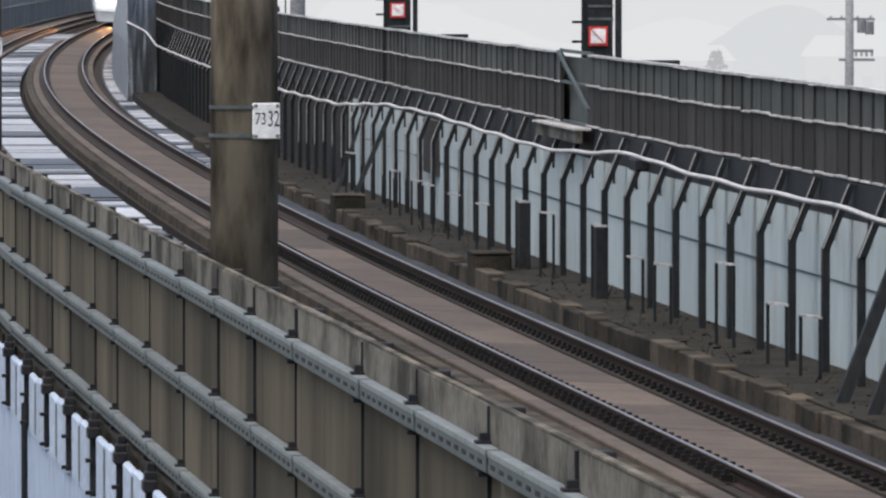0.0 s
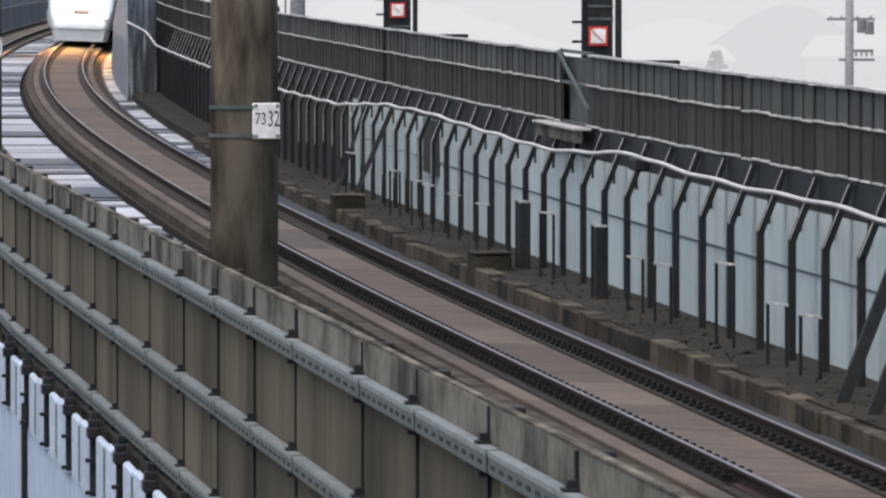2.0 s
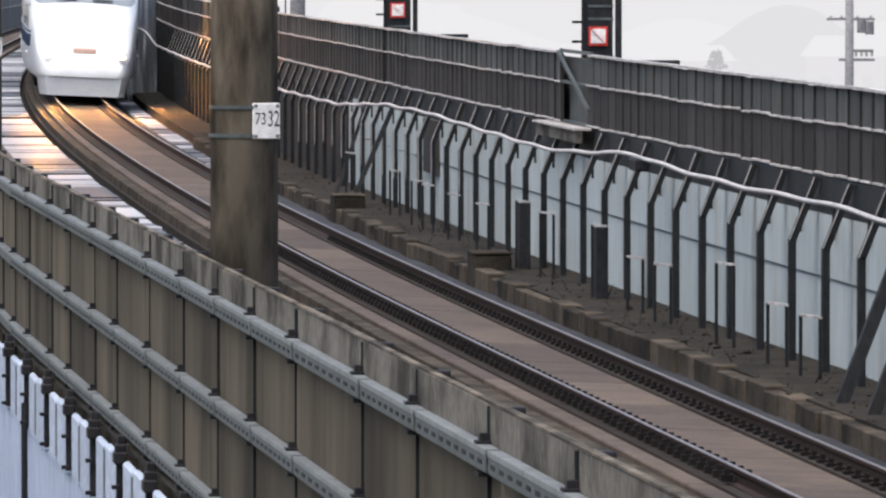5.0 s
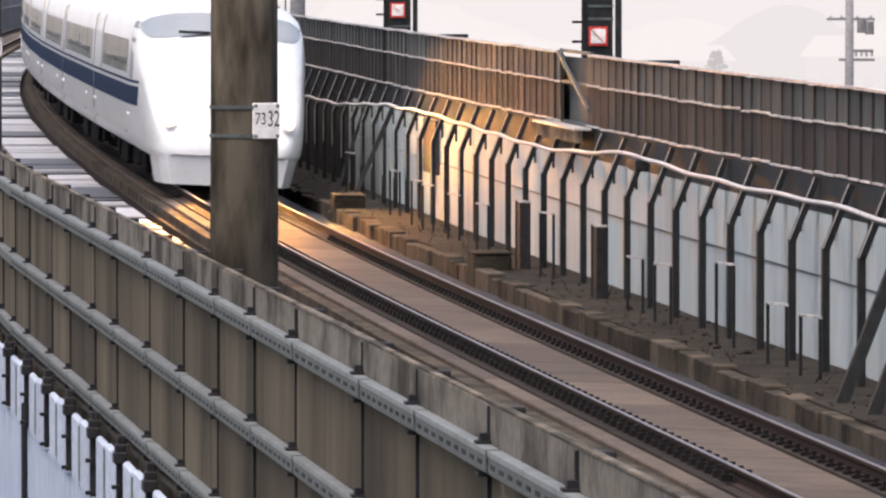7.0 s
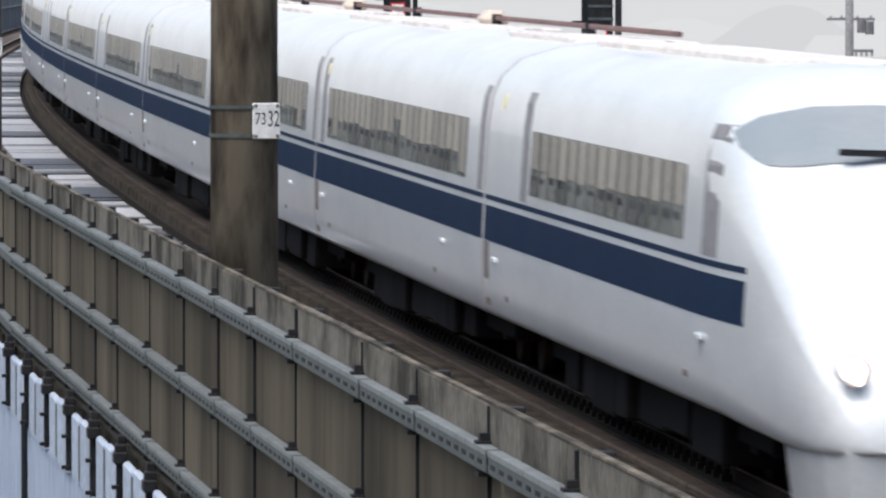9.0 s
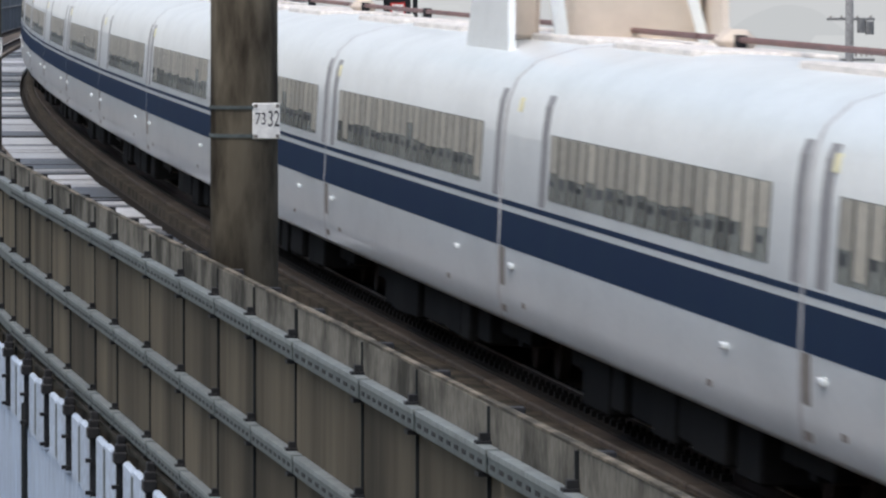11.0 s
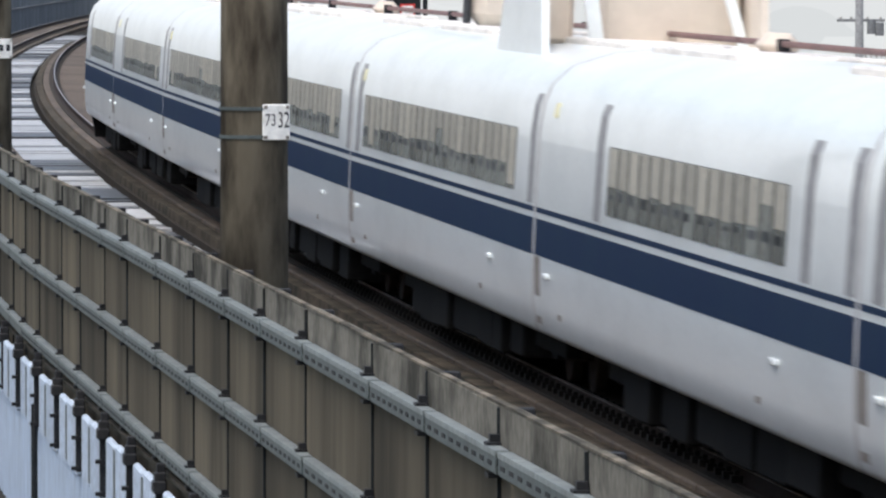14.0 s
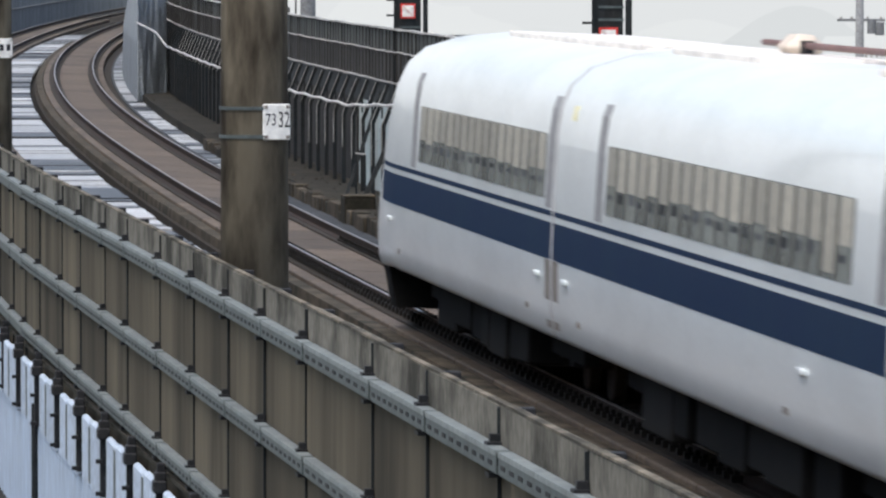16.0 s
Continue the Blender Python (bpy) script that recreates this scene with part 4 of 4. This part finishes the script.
def roof_kit(car, y0, y1):
    for a in (y0 + 1.2, y1 - 8.4):
        part("roof_panel", boxed((-.75, .75, a, a + 7.0, 3.75, 3.845), bevel=.02), M["roof_grey"], car, "cream roof equipment cover")
    part("roof_cable", tube(bmesh.new(), (-.35, y0, 3.93), (-.35, y1, 3.93), .034), M["red_cable"], car, "brown high-voltage roof cable")
    for y in (-9.0, 3.0):
        part("cable_post", tube(bmesh.new(), (-.35, y, 3.76), (-.35, y, 3.98), .07), M["black"], car)
    part("insulator", boxed((-.55, -.15, -9.9, -9.0, 3.78, 4.04), bevel=.12), M["cover"], car, "pinkish insulator housing")


def middle_car(w0, w1, front, rear, seed):
    car = empty("train_car")
    loft("body", [(-12.40, ring(HALF)), (-6, ring(HALF)), (0, ring(HALF)), (6, ring(HALF)), (12.40, ring(HALF))], M["white_body"], car)
    for side in (1, -1):
        # the car runs towards +y; its rear end is at -y
        car_flank(car, -12.4, 12.4, w0, w1, side, [(y, .55) for y in front], [(y, .6) for y in rear], seed)
        side_strip("end_seam", -12.40, -11.86, [.85, 1.2, 1.56], M["grime"], car, .004, side)
    for y in (-12.51, 12.39):
        loft("gangway", [(y, ring([(x * 1.001, z + .001) for x, z in HALF])), (y + .12, ring([(x * 1.001, z + .001) for x, z in HALF]))], M["joint"], car)
    underfloor(car, -12.4, 12.4, seed)
    roof_kit(car, -12.4, 12.4)
    return car


def nose_ring(top, wide, low, flat=0.0):
    """The body's ring pressed down to a top height and width; low: the height of its lower edge."""
    out = []
    for x, z in HALF:
        t = (z - .74) / (3.82 - .74)
        out.append((x * wide / 1.69, low + t * (top - low)))
    return ring(out)



def head_car(seed):
    car = empty("train_car")
    st = NOSE
    loft("body", [(y, nose_ring(t, w, l)) for y, t, w, l in st], M["white_body"], car)
    # skirt and snow plough under the nose
    sk = [(11.2, 1.46, .70), (11.7, 1.46, .68), (12.3, 1.44, .67), (12.9, 1.36, .68), (13.33, 1.2, .70)]
    verts, faces = [], []
    for y, w, z in sk:
        verts += [(-w, y, z), (w, y, z), (w * .92, y - .12, .11), (-w * .92, y - .12, .11)]
    for i in range(1, len(sk)):
        a, b = 4 * i - 4, 4 * i
        faces += [(a + j, a + (j + 1) % 4, b + (j + 1) % 4, b + j) for j in range(4)]
    faces += [(3, 2, 1, 0), (16, 17, 18, 19)]
    mesh_from("skirt", verts, faces, M["white_body"], car)
    part("skirt_seam", boxed((-1.1, 1.1, 13.1, 13.345, .680, .698)), M["seal"], car)

    def on_nose(y, t):
        """A point of the nose's skin: t from -1 (one edge of the roof) over 0 (middle) to 1."""
        ys = [s[0] for s in st]
        top, wide, low = (float(np.interp(y, ys, [s[k] for s in st])) for k in (1, 2, 3))
        half = [(x * wide / 1.69, low + (z - .74) / 3.08 * (top - low)) for x, z in HALF]
        u = np.interp(1 - abs(t), [0, 1], [7, len(half) - 1])
        i = np.arange(len(half))
        x, z = float(np.interp(u, i, [h[0] for h in half])), float(np.interp(u, i, [h[1] for h in half]))
        return Vector((math.copysign(x, t) if t else 0, y, z))

    def skin_patch(name, y_of, ts, rows, material, label, proud=.012):
        verts, faces = [], []
        for r in range(rows + 1):
            for t in ts:
                y0, y1 = y_of(t)
                y = y0 + (y1 - y0) * r / rows
                p = on_nose(y, t)
                e = .02
                ny = (on_nose(y + e, t) - on_nose(y - e, t))
                nt = (on_nose(y, min(1, t + e)) - on_nose(y, max(-1, t - e)))
                verts.append(p + nt.cross(ny).normalized() * -proud if nt.cross(ny).z < 0 else p + nt.cross(ny).normalized() * proud)
        k = len(ts)
        for r in range(rows):
            faces += [(r * k + j, r * k + j + 1, (r + 1) * k + j + 1, (r + 1) * k + j) for j in range(k - 1)]
        ob = mesh_from(name, verts, faces, material, car, smooth=True)
        if label:
            tagged(ob, label)
        return ob
    ts = [i / 12 * .68 for i in range(-12, 13)]
    ws = skin_patch("windscreen", lambda t: (8.66 - .9 * t * t, 9.86 - .75 * t * t - .9 * t ** 8 * 20), ts, 8, M["windscreen"], "wide curved dark windscreen")
    for x in (-.55, .6):
        w = part("wiper", bar(bmesh.new(), (x - .32, 0, 0), (x + .3, .12, 0), .09, .06), M["black"], car)
        w.matrix_basis = Matrix.Translation((0, 9.75, 3.10))
    # hooded headlamps at both corners of the nose, and the cover in its middle
    for sx in (-1, 1):
        # protruding hood and lining are added to narrow the lamp's beam
        for name, r0, r1, y0, y1, material in (("headlamp_housing", .112, .13, 12.62, 13.30, "white_body"), ("hood_lining", .086, .111, 12.93, 13.295, "joint")):
            bm = bmesh.new()
            rings = [[bm.verts.new((sx * 1.18 + r * math.cos(k * math.pi / 12), y, 1.37 + r * math.sin(k * math.pi / 12))) for k in range(24)] for r, y in ((r1, y0), (r1, y1), (r0, y1), (r0, y0))]
            for a, b in ((0, 1), (1, 2), (2, 3), (3, 0)):
                for k in range(24):
                    bm.faces.new((rings[a][k], rings[a][(k + 1) % 24], rings[b][(k + 1) % 24], rings[b][k]))
            part(name, bm, M[material], car)
        part("headlamp_back", tube(bmesh.new(), (sx * 1.18, 12.6, 1.37), (sx * 1.18, 13.0, 1.37), .085, None, 20), M["seal"], car)
        part("headlamp", tube(bmesh.new(), (sx * 1.18, 13.002, 1.37), (sx * 1.18, 13.02, 1.37), .062, None, 20), M["headlight"], car, "glowing warm white headlamp")
    part("nose_cover", boxed((-.36, .36, 12.7, 13.02, 1.42, 1.62), bevel=.04), M["nose_lamp"], car, "peach coloured cover in the nose")
    car_flank(car, -12.4, 9.9, -7.7, 6.05, 1, [(7.9, .9)], [(-8.3, .65)], seed, True)
    car_flank(car, -12.4, 9.9, -11.5, 3.8, -1, [(4.5, .6)], [(-12.0, .6)], seed, True)
    for side in (1, -1):
        side_strip("end_seam", -12.40, -11.86, [.85, 1.2, 1.56], M["grime"], car, .004, side)
    loft("gangway", [(-12.51, ring([(x * 1.001, z + .001) for x, z in HALF])), (-12.39, ring([(x * 1.001, z + .001) for x, z in HALF]))], M["joint"], car)
    underfloor(car, -12.4, 10.2, seed)
    part("roof_panel", boxed((-.75, .75, -11, 3.5, 3.75, 3.845), bevel=.02), M["roof_grey"], car)
    return car


def pantograph_kit(car):
    """Side shields with a beige wind screen between them."""
    for sx in (-1, 1):
        bm = bmesh.new()
        vs = [bm.verts.new((sx * x, y, z)) for x in (1.20, 1.28) for y, z in ((2.3, 3.55), (7.7, 3.55), (7.2, 4.75), (3.4, 4.75))]
        for f in ((0, 1, 2, 3), (7, 6, 5, 4), (0, 4, 5, 1), (1, 5, 6, 2), (2, 6, 7, 3), (3, 7, 4, 0)):
            bm.faces.new([vs[i] for i in f])
        part("side_shield", bm, M["white_body"] if sx > 0 else M["cover"], car, "white side shield of the pantograph" if sx > 0 else "beige inner face of the far side shield")
    screen = part("wind_screen", boxed((-1.15, .42, 5.3, 5.9, 3.76, 4.85), bevel=.07), M["cover"], car, "wide beige wind screen of the pantograph")
    part("seam", boxed((-1.08, .36, 5.895, 5.908, 4.40, 4.415)), M["grime"], screen)
    part("wind_screen", boxed((.66, 1.19, 3.6, 5.0, 3.76, 4.7), bevel=.06), M["cover"], car, "narrow beige wind screen of the pantograph")
    part("strut", bar(bmesh.new(), (.50, 6.1, 3.76), (.68, 6.1, 4.8), .16, .14, (0, 1, 0)), M["white_body"], car, "white slanted strut")
    part("strut", bar(bmesh.new(), (-1.18, 6.3, 3.70), (-.84, 6.2, 4.8), .12, .12, (0, 1, 0)), M["white_body"], car, "white slanted strut")


def cable_housing(car, y):
    """The round-edged housing where the roof cable ends."""
    part("cable_housing", boxed((-.55, .33, y - .45, y + .45, 3.78, 4.5), bevel=.22), M["cover"], car, "beige housing at the end of the roof cable")
    part("housing_mouth", boxed((.32, .36, y - .36, y + .36, 3.86, 4.42), bevel=.01), M["black"], car, "dark open mouth of the housing")


SPEED = 50.9
HEAD_JOINT = 57.85


def joint(t):
    """s of the joint behind the leading car at time t."""
    return HEAD_JOINT + SPEED * (9.0 - t)


def build_train():
    cars = []
    head = head_car(1)
    tail = copy_thing(head, Matrix())
    for o in tail.children_recursive:
        if o.name.startswith("headlamp") and o.data.materials[0] == M["headlight"]:
            o.data = o.data.copy()
            o.data.materials[0] = M["sign_red"]
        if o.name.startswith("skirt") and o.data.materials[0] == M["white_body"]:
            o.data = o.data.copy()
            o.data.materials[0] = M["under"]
    a, b = middle_car(-7.6, 10.2, [12.0], [-8.2], 2), middle_car(-10.6, 10.1, [11.9], [-11.4], 3)
    own = {6: middle_car(-5.0, 10.4, [12.0], [-9.2, -6.1], 4), 7: middle_car(-10.7, 8.7, [12.0], [-11.6], 5), 10: middle_car(-5.7, 8.0, [9.3, 12.0], [-6.5], 6)}
    cars.append(head)
    for i in range(1, 15):
        src = b if i % 2 else a
        if i in (5, 11):
            car = copy_thing(src, Matrix())
            pantograph_kit(car)
            if i == 11:
                cable_housing(car, -11.9)
        elif i == 8:
            car = copy_thing(src, Matrix())
            cable_housing(car, 11.9)
        elif i in own:
            car = own[i]
        elif i in (1, 2):
            car = src
        else:
            car = copy_thing(src, Matrix())
        cars.append(car)
    cars.append(tail)
    for i, car in enumerate(cars):
        if i == 0:
            tagged(car, "white leading train car with a sloping nose and navy band", "train car", "cars of the train")
        elif i == 15:
            tagged(car, "white trailing train car with a navy band", "train car", "cars of the train")
        elif i in (5, 11):
            tagged(car, "white train car with navy band and roof pantograph covers", "train car", "cars of the train")
        else:
            tagged(car, "white train car with navy band and windows with blinds", "train car", "cars of the train")
    return cars


def car_pose(s_mid, turned):
    a, b = P(s_mid - 8.7, .085, 0, CANT), P(s_mid + 8.7, .085, 0, CANT)
    d = a - b
    ang = math.atan2(-d.x, d.y)
    m = Matrix.Translation((a + b) / 2) @ Matrix.Rotation(ang, 4, "Z") @ Matrix.Rotation(-CANT, 4, "Y")
    return m @ Matrix.Rotation(math.pi, 4, "Z") if turned else m


build_distance()
build_track()
build_inner_wall()
build_outer_barrier()
build_poles()
CARS = build_train()


def motions():
    for i, car in enumerate(CARS):
        rows = []
        for k in range(33):
            t = k * 0.5
            rows.append((t, car_pose(joint(t) - 12.5 + 25.0 * i, i == 15)))
        walk(car, rows)


motions()
